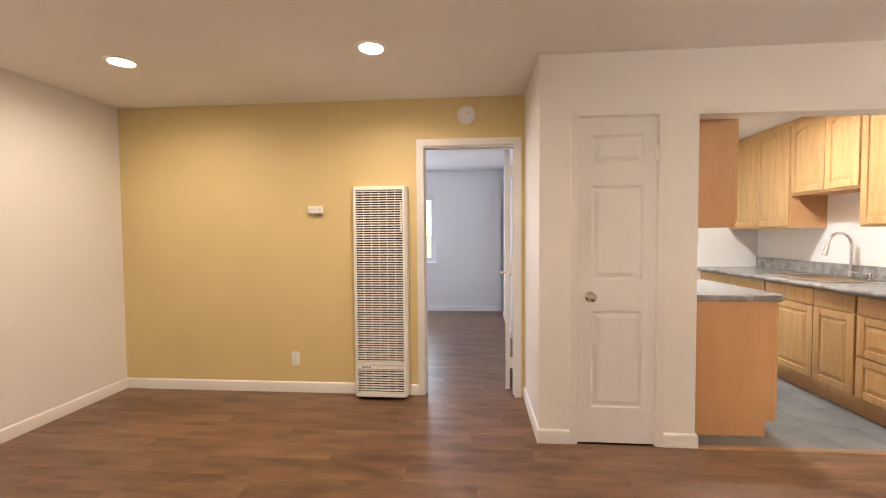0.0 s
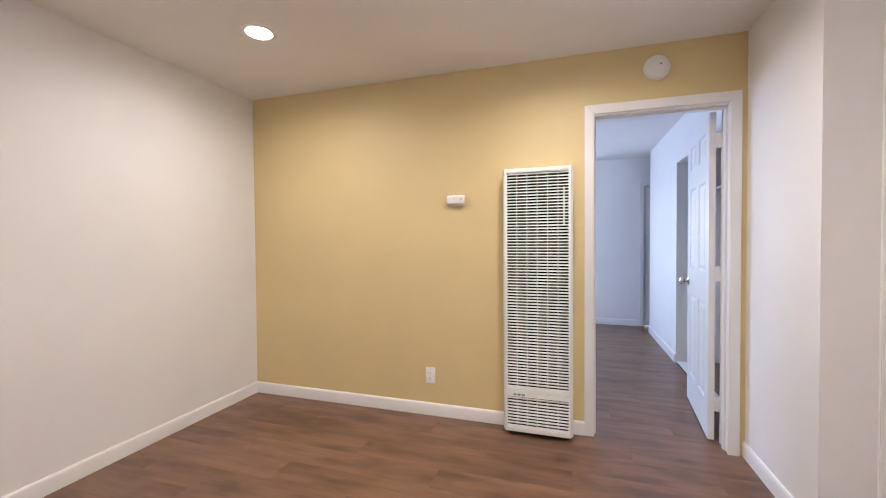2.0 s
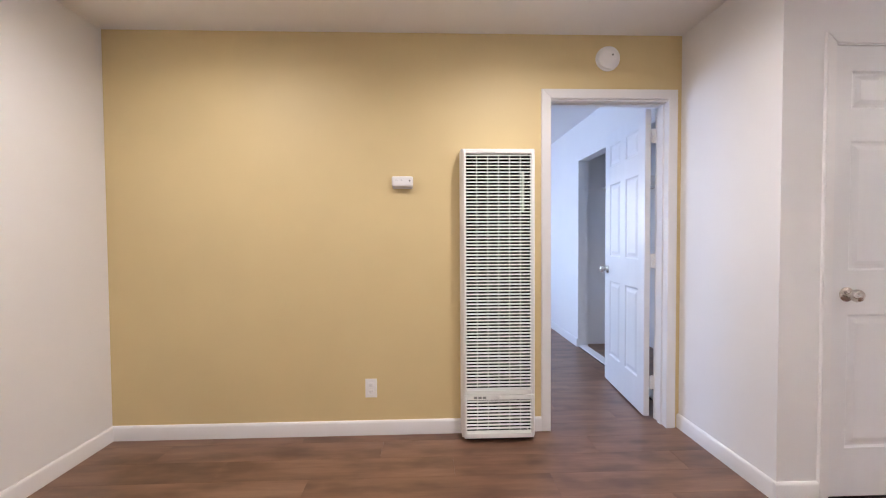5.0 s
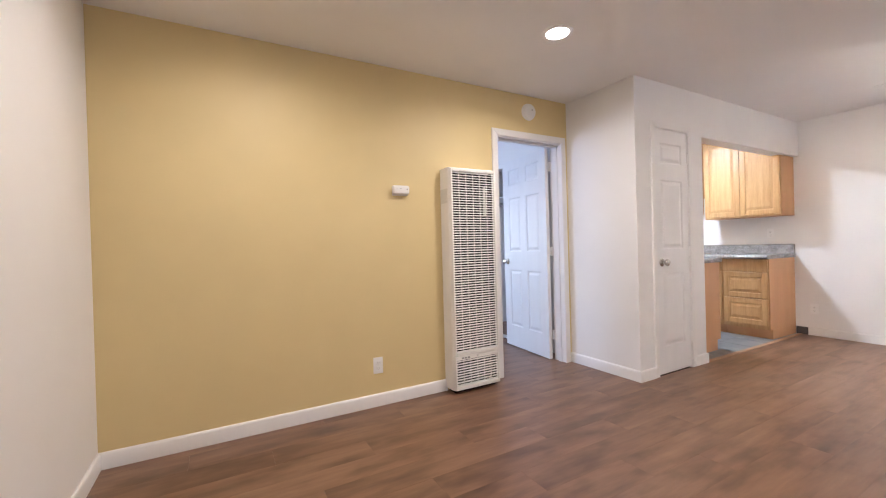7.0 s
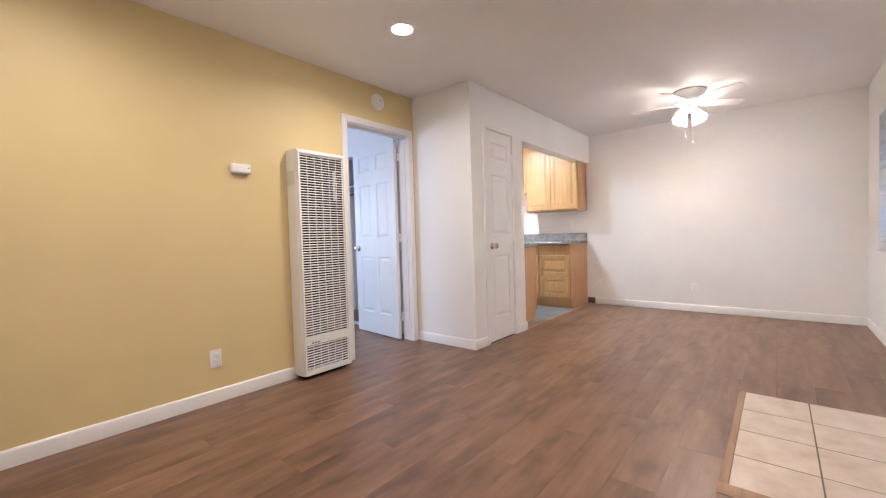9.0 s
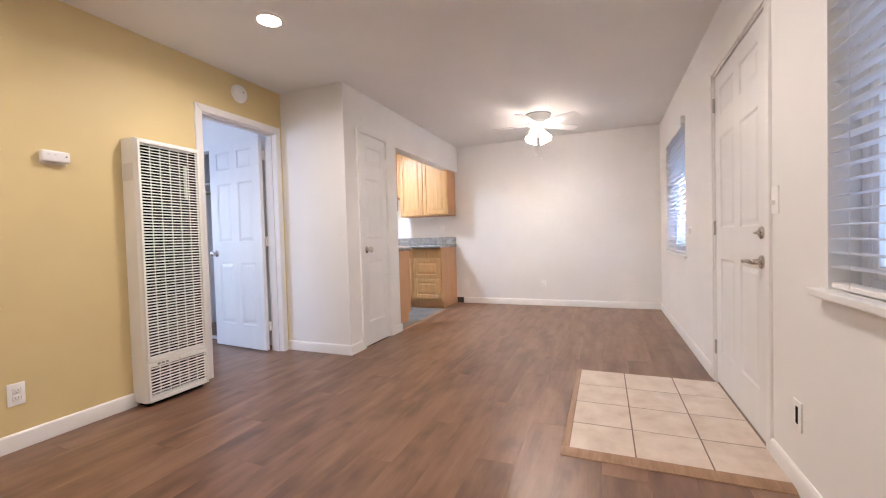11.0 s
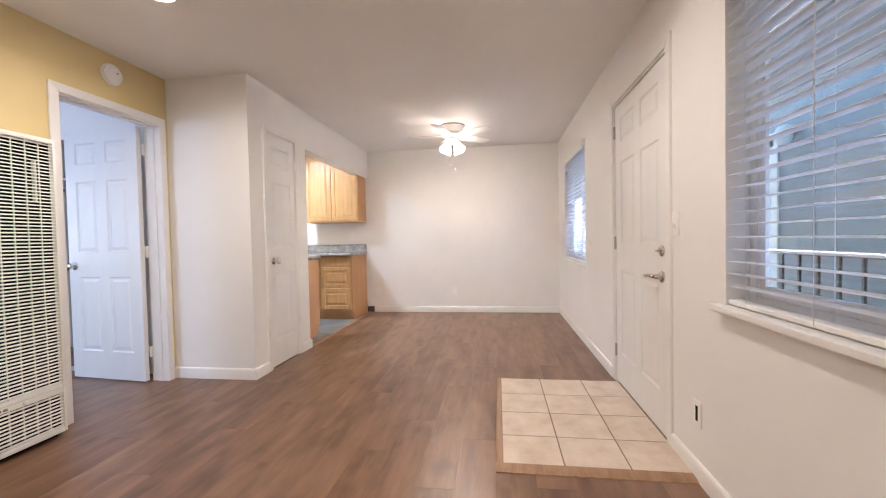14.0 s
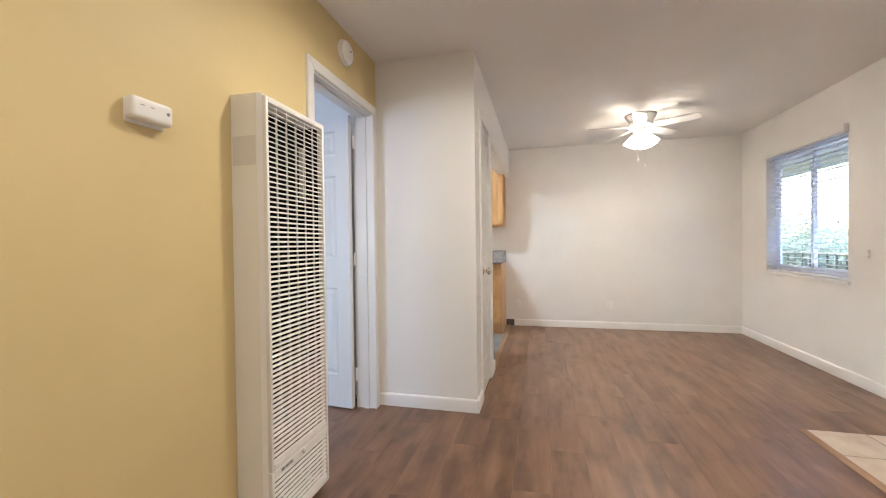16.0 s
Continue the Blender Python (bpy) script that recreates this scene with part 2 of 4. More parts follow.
GRASS = paint("dry_grass_ground", (0.09, 0.11, 0.045), 0.95, 0.25, 3, 0.5, 0.05)
BARK = paint("brown_bark", (0.10, 0.075, 0.055), 0.9, 0.2, 20, 0.6, 0.02)
LENS = glow("downlight_lens", WARM, DOWNLIGHT)
DIMLENS = glow("dimmer_downlight_lens", WARM, FRONT_DOWNLIGHT)
KLENS = glow("kitchen_downlight_lens", COOL, KITCHEN_LIGHT)
KDIM = glow("dimmer_kitchen_lens", COOL, 8.0)
SHADE = glow("lit_frosted_glass", FAN_WARM, 2.5)
BULB = glow("lit_bulb", FAN_WARM, FAN_LIGHT)
GLASS = clear_glass("window_glass")

# ---- mesh helpers ----
def box(bm, x0, x1, y0, y1, z0, z1, bevel=0.0, seg=1):
    m = Matrix.LocRotScale(((x0 + x1) / 2, (y0 + y1) / 2, (z0 + z1) / 2), None, (abs(x1 - x0), abs(y1 - y0), abs(z1 - z0)))
    made = bmesh.ops.create_cube(bm, size=1, matrix=m)["verts"]
    if bevel:
        edges = {e for v in made for e in v.link_edges}
        bmesh.ops.bevel(bm, geom=list(edges), offset=bevel, segments=seg, affect="EDGES", profile=0.6)
    return made


def lathe(bm, profile, n=24, centre=(0, 0, 0), turn=None):
    """A surface of revolution about z through centre; profile is (radius, height) from one end to the other."""
    m = Matrix.Translation(centre) @ (turn.to_4x4() if turn else Matrix())
    rings = []
    for r, z in profile:
        if r < 1e-5:
            rings.append([bm.verts.new(m @ Vector((0, 0, z)))])
        else:
            rings.append([bm.verts.new(m @ Vector((r * math.cos(2 * math.pi * k / n), r * math.sin(2 * math.pi * k / n), z))) for k in range(n)])
    for a, b in zip(rings, rings[1:]):
        for k in range(n):
            quad = [a[k % len(a)], a[(k + 1) % len(a)], b[(k + 1) % len(b)], b[k % len(b)]]
            quad = list(dict.fromkeys(quad))
            if len(quad) > 2:
                bm.faces.new(quad)


def tube(bm, points, radius, n=12):
    """A round bar along points; radius may be one number or one for each point."""
    pts = [Vector(p) for p in points]
    radii = radius if isinstance(radius, (list, tuple)) else [radius] * len(pts)
    side, rings = None, []
    for i, p in enumerate(pts):
        way = (pts[min(i + 1, len(pts) - 1)] - pts[max(i - 1, 0)]).normalized()
        if side is None:
            side = way.orthogonal().normalized()
        side = (side - way * side.dot(way)).normalized()
        up = way.cross(side)
        rings.append([bm.verts.new(p + radii[i] * (math.cos(2 * math.pi * k / n) * side + math.sin(2 * math.pi * k / n) * up)) for k in range(n)])
    for a, b in zip(rings, rings[1:]):
        for k in range(n):
            bm.faces.new((a[k], a[(k + 1) % n], b[(k + 1) % n], b[k]))
    bm.faces.new(rings[0][::-1])
    bm.faces.new(rings[-1])


def prism(bm, outline, lift):
    """A solid from a flat outline of points, pushed along the vector lift."""
    low = [bm.verts.new(p) for p in outline]
    high = [bm.verts.new(Vector(p) + Vector(lift)) for p in outline]
    k = len(low)
    bm.faces.new(low[::-1])
    bm.faces.new(high)
    for i in range(k):
        bm.faces.new((low[i], low[(i + 1) % k], high[(i + 1) % k], high[i]))


def as_mesh(name, bm, material, smooth=35):
    bmesh.ops.recalc_face_normals(bm, faces=bm.faces)
    me = bpy.data.meshes.new(name)
    bm.to_mesh(me)
    bm.free()
    for mt in material if isinstance(material, (list, tuple)) else [material]:
        me.materials.append(mt)
    if smooth:
        me.polygons.foreach_set("use_smooth", [True] * len(me.polygons))
        me.set_sharp_from_angle(angle=radians(smooth))
    return me


def part(name, bm, material, parent=None, label="", smooth=35):
    ob = new(name, as_mesh(name, bm, material, smooth))
    if parent:
        ob.parent = parent
    return tagged(ob, label)


def thing(name, m, label, category, group="", kind=""):
    ob = new(name)
    ob.empty_display_size = 0.1
    ob.matrix_basis = m
    return tagged(ob, label, category, group, kind)


def boxed(name, material, parent, dims, bevel=0.0, label="", seg=1):
    bm = bmesh.new()
    box(bm, *dims, bevel, seg)
    return part(name, bm, material, parent, label)


def structure(name, bm, material, label, category):
    return tagged(part(name, bm, material), label, category, "", "structure")


# ---- walls, floors, ceilings ----
H = 2.437
XL, XR, YF, YY, YC = -3.42, 3.01, 0.30, 3.83, 3.12


def wall_boxes(bm, axis, a0, a1, t0, t1, z0, z1, holes=()):
    """Boxes that make a wall along axis, from a0 to a1, t0 to t1 thick, with holes (a, b, low, high)."""
    cuts = sorted({a0, a1, *[h[0] for h in holes], *[h[1] for h in holes]})
    for a, b in zip(cuts, cuts[1:]):
        spans, low = [], z0
        for h in sorted((h for h in holes if h[0] < (a + b) / 2 < h[1]), key=lambda h: h[2]):
            spans.append((low, h[2]))
            low = h[3]
        spans.append((low, z1))
        for lo, hi in spans:
            if hi - lo > 1e-4:
                box(bm, *((a, b, t0, t1) if axis == "x" else (t0, t1, a, b)), lo, hi)


def wall(name, axis, a0, a1, t0, t1, holes, label, z0=0.0, z1=H, material=None):
    bm = bmesh.new()
    wall_boxes(bm, axis, a0, a1, t0, t1, z0, z1, holes)
    return structure(name, bm, material or WHITE, label, "wall")


WIN1 = (-2.43, -1.21, 0.820, 2.045)
WIN2 = (1.275, 2.47, 0.80, 2.02)
FDOOR = (-0.687, 0.278, -0.02, 2.065)
BDOOR = (-0.780, -0.010, 0.0, 2.057)
CDOOR = (0.275, 0.781, 0.0, 2.066)

wall("wall_front", "x", -3.54, 3.13, 0.16, YF, [WIN1, WIN2, FDOOR], "white painted front wall with two windows and a door", -0.02)
wall("wall_left", "y", YF, YY, -3.54, XL, [], "plain white painted living room wall")
wall("wall_far", "y", YF, 5.70, XR, 3.13, [], "plain white painted end wall")

bm = bmesh.new()
wall_boxes(bm, "x", -3.54, 0.165, YY, 3.95, 0, H, [BDOOR])
yellow = structure("wall_yellow", bm, [WHITE, YELLOW], "ochre yellow painted accent wall", "wall")
for f in yellow.data.polygons:
    if f.normal.y < -0.9 and abs(f.center.y - YY) < 0.01:
        f.material_index = 1

wall("wall_closet_side", "y", YC, YY, 0.055, 0.165, [], "white closet side wall ending in an outside corner")
wall("wall_closet_front", "x", 0.165, 1.005, YC, 3.23, [CDOOR], "white closet front wall with a narrow door")
wall("wall_header", "x", 1.005, XR, YC, 3.25, [], "white drywall header above the kitchen opening", 2.047)
wall("wall_kitchen_left", "y", 3.23, 7.5, 0.90, 1.005, [], "white kitchen side wall")
wall("wall_kitchen_back", "x", 1.005, XR, 5.60, 5.70, [], "white kitchen back wall")
wall("wall_bedroom_right", "y", 3.95, 7.10, 0.12, 0.23, [(4.15, 5.70, 0.0, 2.03)], "white bedroom wall with a closet opening")
BWIN = (-2.20, -1.03, 0.84, 2.02)
SWIN = (5.0, 6.17, 0.83, 2.0)
wall("wall_bedroom_left", "y", 3.95, 7.5, -3.54, XL, [SWIN], "white bedroom side wall with an assumed, unseen window")
wall("wall_bedroom_far", "x", -3.54, 1.005, 7.5, 7.6, [BWIN, (0.10, 0.82, 0.0, 2.04)], "white bedroom end wall with a window and a door")
bm = bmesh.new()
box(bm, 0.23, 0.90, 3.98, 4.05, 0, H)
box(bm, 0.23, 0.90, 5.80, 5.87, 0, H)
structure("wall_closet_inner", bm, WHITE, "white inner side walls of the bedroom closet", "wall")

bm = bmesh.new()
box(bm, -3.54, 3.13, 0.16, 7.6, H, 2.53)
structure("ceiling", bm, CEIL, "flat white painted ceiling", "ceiling")
bm = bmesh.new()
box(bm, 1.005, XR, 3.25, 5.60, 2.40, H - 0.002)
structure("ceiling_kitchen", bm, CEIL, "flat white kitchen ceiling", "ceiling")

bm = bmesh.new()
box(bm, -3.54, 3.13, 0.16, 7.6, -0.14, -0.012)
floor = structure("floor", bm, SUBFLOOR, "brown walnut plank floor", "floor")


def baseboard(axis, a0, a1, face, out, lo=0.0):
    """A white baseboard on the wall face, 88 mm high; out is +1 or -1, the way it stands off."""
    d, h = 0.014 * out, 0.088
    prof = [(0, lo), (d, lo), (d, h - 0.014), (d * 0.75, h - 0.005), (d * 0.35, h), (0, h)]
    bm = bmesh.new()
    if axis == "x":
        prism(bm, [(a0, face + t, z) for t, z in prof], (a1 - a0, 0, 0))
    else:
        prism(bm, [(face + t, a0, z) for t, z in prof], (0, a1 - a0, 0))
    return structure("baseboard", bm, TRIM, "white painted baseboard along the wall", "baseboard")


baseboard("x", XL, -1.312, YY, -1)
baseboard("x", -0.902, -0.821, YY, -1)
baseboard("y", YF, YY - 0.014, XL, 1)
baseboard("y", YC, YY, 0.055, -1)
baseboard("x", 0.041, 0.243, YC, -1)
baseboard("x", 0.813, 1.005, YC, -1)
baseboard("y", YC - 0.014, 3.235, 1.005, 1)
baseboard("y", YF, 3.06, XR, -1)
baseboard("x", XL + 0.014, -0.740, YF, 1)
baseboard("x", 0.330, XR - 0.014, YF, 1)
baseboard("x", XL, 0.03, 7.5, -1)
baseboard("y", 5.70, 7.10, 0.12, -1)
bm = bmesh.new()
box(bm, XR - 0.013, XR, 3.06, 3.17, 0, 0.085, 0.004)
structure("baseboard_kitchen", bm, DARKRUBBER, "short dark rubber cove base beside the kitchen cabinet", "baseboard")


# ---- doors ----
def knob(parent, x, y, z, out, name="door_knob"):
    """A round satin knob on a rose, standing off along y."""
    turn = Euler((radians(90) * -out, 0, 0)).to_matrix()
    bm = bmesh.new()
    lathe(bm, [(0, 0), (0.033, 0), (0.033, 0.004), (0.026, 0.009), (0.012, 0.012), (0.011, 0.026), (0.018, 0.032), (0.027, 0.040), (0.0285, 0.050), (0.024, 0.059), (0.012, 0.064), (0, 0.065)], 24, (x, y, z), turn)
    return part(name, bm, NICKEL, parent, "round satin nickel knob")


def leaf(parent, w, h, t, columns, rows, side, gap=0.11):
    """A moulded panel door: x from 0 to w, y from -t/2 to t/2, with sunk and raised panels on both faces."""
    rec = 0.007
    pw = (w - 2 * side - (columns - 1) * gap) / columns
    bm = bmesh.new()
    box(bm, 0, w, -t / 2 + rec, t / 2 - rec, 0, h)
    xs = [(side + i * (pw + gap), side + i * (pw + gap) + pw) for i in range(columns)]
    for s in (-1, 1):
        ya, yb = s * (t / 2 - rec), s * t / 2
        uprights = [0] + [v for x in xs for v in x] + [w]
        for a, b in zip(uprights[::2], uprights[1::2]):
            box(bm, a, b, min(ya, yb), max(ya, yb), 0, h)
        for a, b in xs:
            lows = [0] + [r[1] for r in rows]
            highs = [r[0] for r in rows] + [h]
            for lo, hi in zip(lows, highs):
                box(bm, a, b, min(ya, yb), max(ya, yb), lo, hi)
    body = part("door_leaf", bm, DOORPAINT, parent, "", 0)
    for s in (-1, 1):
        for a, b in xs:
            for lo, hi in rows:
                bm = bmesh.new()
                y0, y1, y2 = s * (t / 2 - 0.0002), s * (t / 2 - rec - 0.0002), s * (t / 2 - 0.0012)
                loops = []
                for inset, y in ((-0.001, y0), (0.010, y1), (0.020, y1), (0.042, y2)):
                    loops.append([bm.verts.new(p) for p in ((a + inset, y, lo + inset), (b - inset, y, lo + inset), (b - inset, y, hi - inset), (a + inset, y, hi - inset))])
                for p, q in zip(loops, loops[1:]):
                    for k in range(4):
                        bm.faces.new((p[k], p[(k + 1) % 4], q[(k + 1) % 4], q[k]))
                bm.faces.new(loops[-1])
                part("panel", bm, DOORPAINT, body, "", 0)
    return body


ROWS6 = [(0.225, 0.835), (1.035, 1.615), (1.755, 1.925)]


def casing(parent, x0, x1, top, face, out, width=0.057, foot=0.0, thick=0.016):
    """Flat trim with eased edges round an opening, mitred at the head."""
    d = thick * out
    bm = bmesh.new()
    for x, s in ((x0, -1), (x1, 1)):
        prism(bm, [(x, face, foot), (x + s * width, face, foot), (x + s * width, face, top + width), (x, face, top)], (0, d, 0))
    prism(bm, [(x0, face, top), (x1, face, top), (x1 + width, face, top + width), (x0 - width, face, top + width)], (0, d, 0))
    bmesh.ops.bevel(bm, geom=[e for e in bm.edges if all(abs(v.co.y - face - d) < 1e-5 for v in e.verts)], offset=0.003, segments=2, affect="EDGES")
    return part("casing", bm, TRIM, parent)


def jamb(parent, x0, x1, top, y0, y1, stop_y, t=0.018):
    """The lining of an opening with the stop that the leaf shuts against."""
    bm = bmesh.new()
    box(bm, x0, x0 + t, y0, y1, 0, top)
    box(bm, x1 - t, x1, y0, y1, 0, top)
    box(bm, x0 + t, x1 - t, y0, y1, top - t, top)
    s0, s1 = stop_y
    box(bm, x0 + t, x0 + t + 0.011, s0, s1, 0, top - t)
    box(bm, x1 - t - 0.011, x1 - t, s0, s1, 0, top - t)
    box(bm, x0 + t + 0.011, x1 - t - 0.011, s0, s1, top - t - 0.011, top - t)
    return part("jamb", bm, TRIM, parent)


def hinge(parent, x, y, z, material, label, h=0.089):
    bm = bmesh.new()
    lathe(bm, [(0, -h / 2 - 0.004), (0.004, -h / 2 - 0.003), (0.0065, -h / 2), (0.0065, h / 2), (0.004, h / 2 + 0.003), (0, h / 2 + 0.004)], 12, (x, y, z))
    box(bm, x - 0.017, x - 0.001, y - 0.005, y - 0.002, z - h / 2, z + h / 2, 0.0006)
    box(bm, x + 0.001, x + 0.017, y - 0.005, y - 0.002, z - h / 2, z + h / 2, 0.0006)
    return part("hinge", bm, material, parent, label)


# front door, shut; its hinges are on the inside
d1 = thing("door_1", pose(0, 0, 0), "white six-panel front door, shut, with satin lever and deadbolt", "door", "", "structure")
jamb(d1, FDOOR[0], FDOOR[1], FDOOR[3], 0.162, YF + 0.001, (0.222, 0.248))
casing(d1, FDOOR[0] + 0.006, FDOOR[1] - 0.006, FDOOR[3] - 0.006, YF, 1, 0.057, 0.0, 0.012)
fl = leaf(d1, 0.915, 2.030, 0.044, 2, ROWS6, 0.115)
fl.location = (-0.6635, 0.272, 0.010)
for z in (0.24, 1.045, 1.86):
    hinge(d1, 0.2545, 0.301, z, HINGE, "grey steel butt hinge")
bm = bmesh.new()
lathe(bm, [(0, 0), (0.032, 0), (0.032, 0.006), (0.027, 0.011), (0.016, 0.013), (0.014, 0.040), (0.011, 0.046), (0, 0.047)], 24, (-0.597, 0.294, 0.872), Euler((radians(-90), 0, 0)).to_matrix())
tube(bm, [(-0.597, 0.336, 0.872), (-0.570, 0.341, 0.873), (-0.535, 0.341, 0.874), (-0.500, 0.340, 0.870), (-0.475, 0.339, 0.866), (-0.460, 0.340, 0.870)], [0.0105, 0.0105, 0.0095, 0.0085, 0.008, 0.006], 12)
part("lever_handle", bm, NICKEL, d1, "satin nickel lever handle on a round rose")
bm = bmesh.new()
lathe(bm, [(0, 0), (0.031, 0), (0.031, 0.006), (0.024, 0.012), (0.010, 0.014), (0.009, 0.022), (0, 0.023)], 24, (-0.597, 0.294, 1.012), Euler((radians(-90), 0, 0)).to_matrix())
box(bm, -0.617, -0.577, 0.312, 0.326, 1.0065, 1.0175, 0.004, 2)
part("deadbolt", bm, NICKEL, d1, "satin nickel deadbolt thumb turn")
boxed("threshold", HINGE, d1, (FDOOR[0] + 0.018, FDOOR[1] - 0.018, 0.17, 0.285, -0.008, 0.009), 0.003, "worn metal threshold")

# bedroom door, standing open against the bedroom wall
d2 = thing("door_2", pose(0, 0, 0), "white six-panel bedroom door, open against the wall", "door", "", "structure")
jamb(d2, BDOOR[0], BDOOR[1], BDOOR[3], 3.829, 3.951, (3.870, 3.905))
casing(d2, BDOOR[0] + 0.016, BDOOR[1] - 0.022, BDOOR[3] - 0.008, YY, -1)
casing(d2, BDOOR[0] + 0.016, BDOOR[1] - 0.022, BDOOR[3] - 0.008, 3.95, 1)
bl = leaf(d2, 0.742, 2.025, 0.035, 2, ROWS6, 0.105, 0.10)
bl.matrix_basis = pose(-0.092, 3.972, 0.012, 0, 0, 84.7) @ pose(0, -0.0175, 0)
knob(bl, 0.682, 0.0175, 0.925, 1)
knob(bl, 0.682, -0.0175, 0.925, -1)
for z in (0.24, 1.045, 1.86):
    hinge(d2, -0.043, 3.962, z, TRIM, "painted white butt hinge")

# closet door, shut
d3 = thing("door_3", pose(0, 0, 0), "narrow white three-panel closet door, shut", "door", "", "structure")
jamb(d3, CDOOR[0], CDOOR[1], CDOOR[3], YC - 0.001, 3.231, (3.165, 3.19))
casing(d3, CDOOR[0] + 0.014, CDOOR[1] - 0.014, CDOOR[3] - 0.014, YC, -1, 0.046, 0.0, 0.014)
cl = leaf(d3, 0.468, 2.035, 0.035, 1, ROWS6, 0.080)
cl.location = (0.294, 3.139, 0.011)
knob(d3, 0.368, 3.1215, 0.938, -1)
for z in (0.27, 1.02, 1.82):
    hinge(d3, 0.764, 3.114, z, TRIM, "painted white butt hinge")

# door at the end of the bedroom
d4 = thing("door_4", pose(0, 0, 0), "white door at the end of the bedroom, shut", "door", "", "structure")
jamb(d4, 0.10, 0.82, 2.04, 7.499, 7.601, (7.55, 7.57))
casing(d4, 0.106, 0.814, 2.032, 7.5, -1)
bfl = leaf(d4, 0.678, 2.005, 0.035, 2, ROWS6, 0.10, 0.09)
bfl.location = (0.121, 7.531, 0.012)
knob(d4, 0.74, 7.5135, 0.93, -1)


# ---- windows and blinds ----
def window(name, x0, x1, z0, z1, horn0, horn1, stool, label, face=YF, back=0.16, inside=1):
    """A two-pane vinyl slider in the wall between back and face, with a painted stool."""
    w = thing(name, pose(0, 0, 0), label, "window", "", "structure")
    f0 = back + 0.008 * inside
    f1 = back + 0.055 * inside
    a, b = min(f0, f1), max(f0, f1)
    e = 0.042
    bm = bmesh.new()
    box(bm, x0, x0 + e, a, b, z0, z1, 0.003)
    box(bm, x1 - e, x1, a, b, z0, z1, 0.003)
    box(bm, x0 + e, x1 - e, a, b, z0, z0 + e, 0.003)
    box(bm, x0 + e, x1 - e, a, b, z1 - e, z1, 0.003)
    part("window_frame", bm, VINYL, w)
    mid, s = (x0 + x1) / 2, 0.042
    for n, (p, q, y) in enumerate(((x0 + e, mid + 0.022, a + 0.006), (mid - 0.022, x1 - e, a + 0.026))):
        bm = bmesh.new()
        box(bm, p, p + s, y, y + 0.018, z0 + e, z1 - e, 0.002)
        box(bm, q - s, q, y, y + 0.018, z0 + e, z1 - e, 0.002)
        box(bm, p + s, q - s, y, y + 0.018, z0 + e, z0 + e + s, 0.002)
        box(bm, p + s, q - s, y, y + 0.018, z1 - e - s, z1 - e, 0.002)
        sash = part("sash", bm, VINYL, w)
        g = boxed("pane", GLASS, sash, (p + s - 0.004, q - s + 0.004, y + 0.007, y + 0.011, z0 + e + s - 0.004, z1 - e - s + 0.004))
        g.visible_shadow = False
    if stool:
        bm = bmesh.new()
        box(bm, x0, x1, f1, face, z0 - 0.022, z0 + 0.004)
        box(bm, x0 - horn0, x1 + horn1, face, face + stool, z0 - 0.022, z0 + 0.004, 0.006, 3)
        part("window_sill", bm, TRIM, w, "white painted wooden stool")
    return w


window("window_1", *WIN1, 0.042, 0.042, 0.042, "white sliding window with a projecting painted sill")
window("window_2", *WIN2, 0.03, 0.03, 0.022, "white sliding window with a thin painted sill")
window("window_3", *BWIN, 0.03, 0.03, -0.02, "white sliding window in the bedroom end wall", 7.5, 7.6, -1)
# unseen side window, assumed so that daylight reaches the bedroom end wall
w4 = window("window_4", *SWIN, 0.03, 0.03, 0.0, "white sliding window in the bedroom side wall", 7.5, 7.6, -1)
w4.matrix_world = pose(4.06, 0, 0, 0, 0, 90)


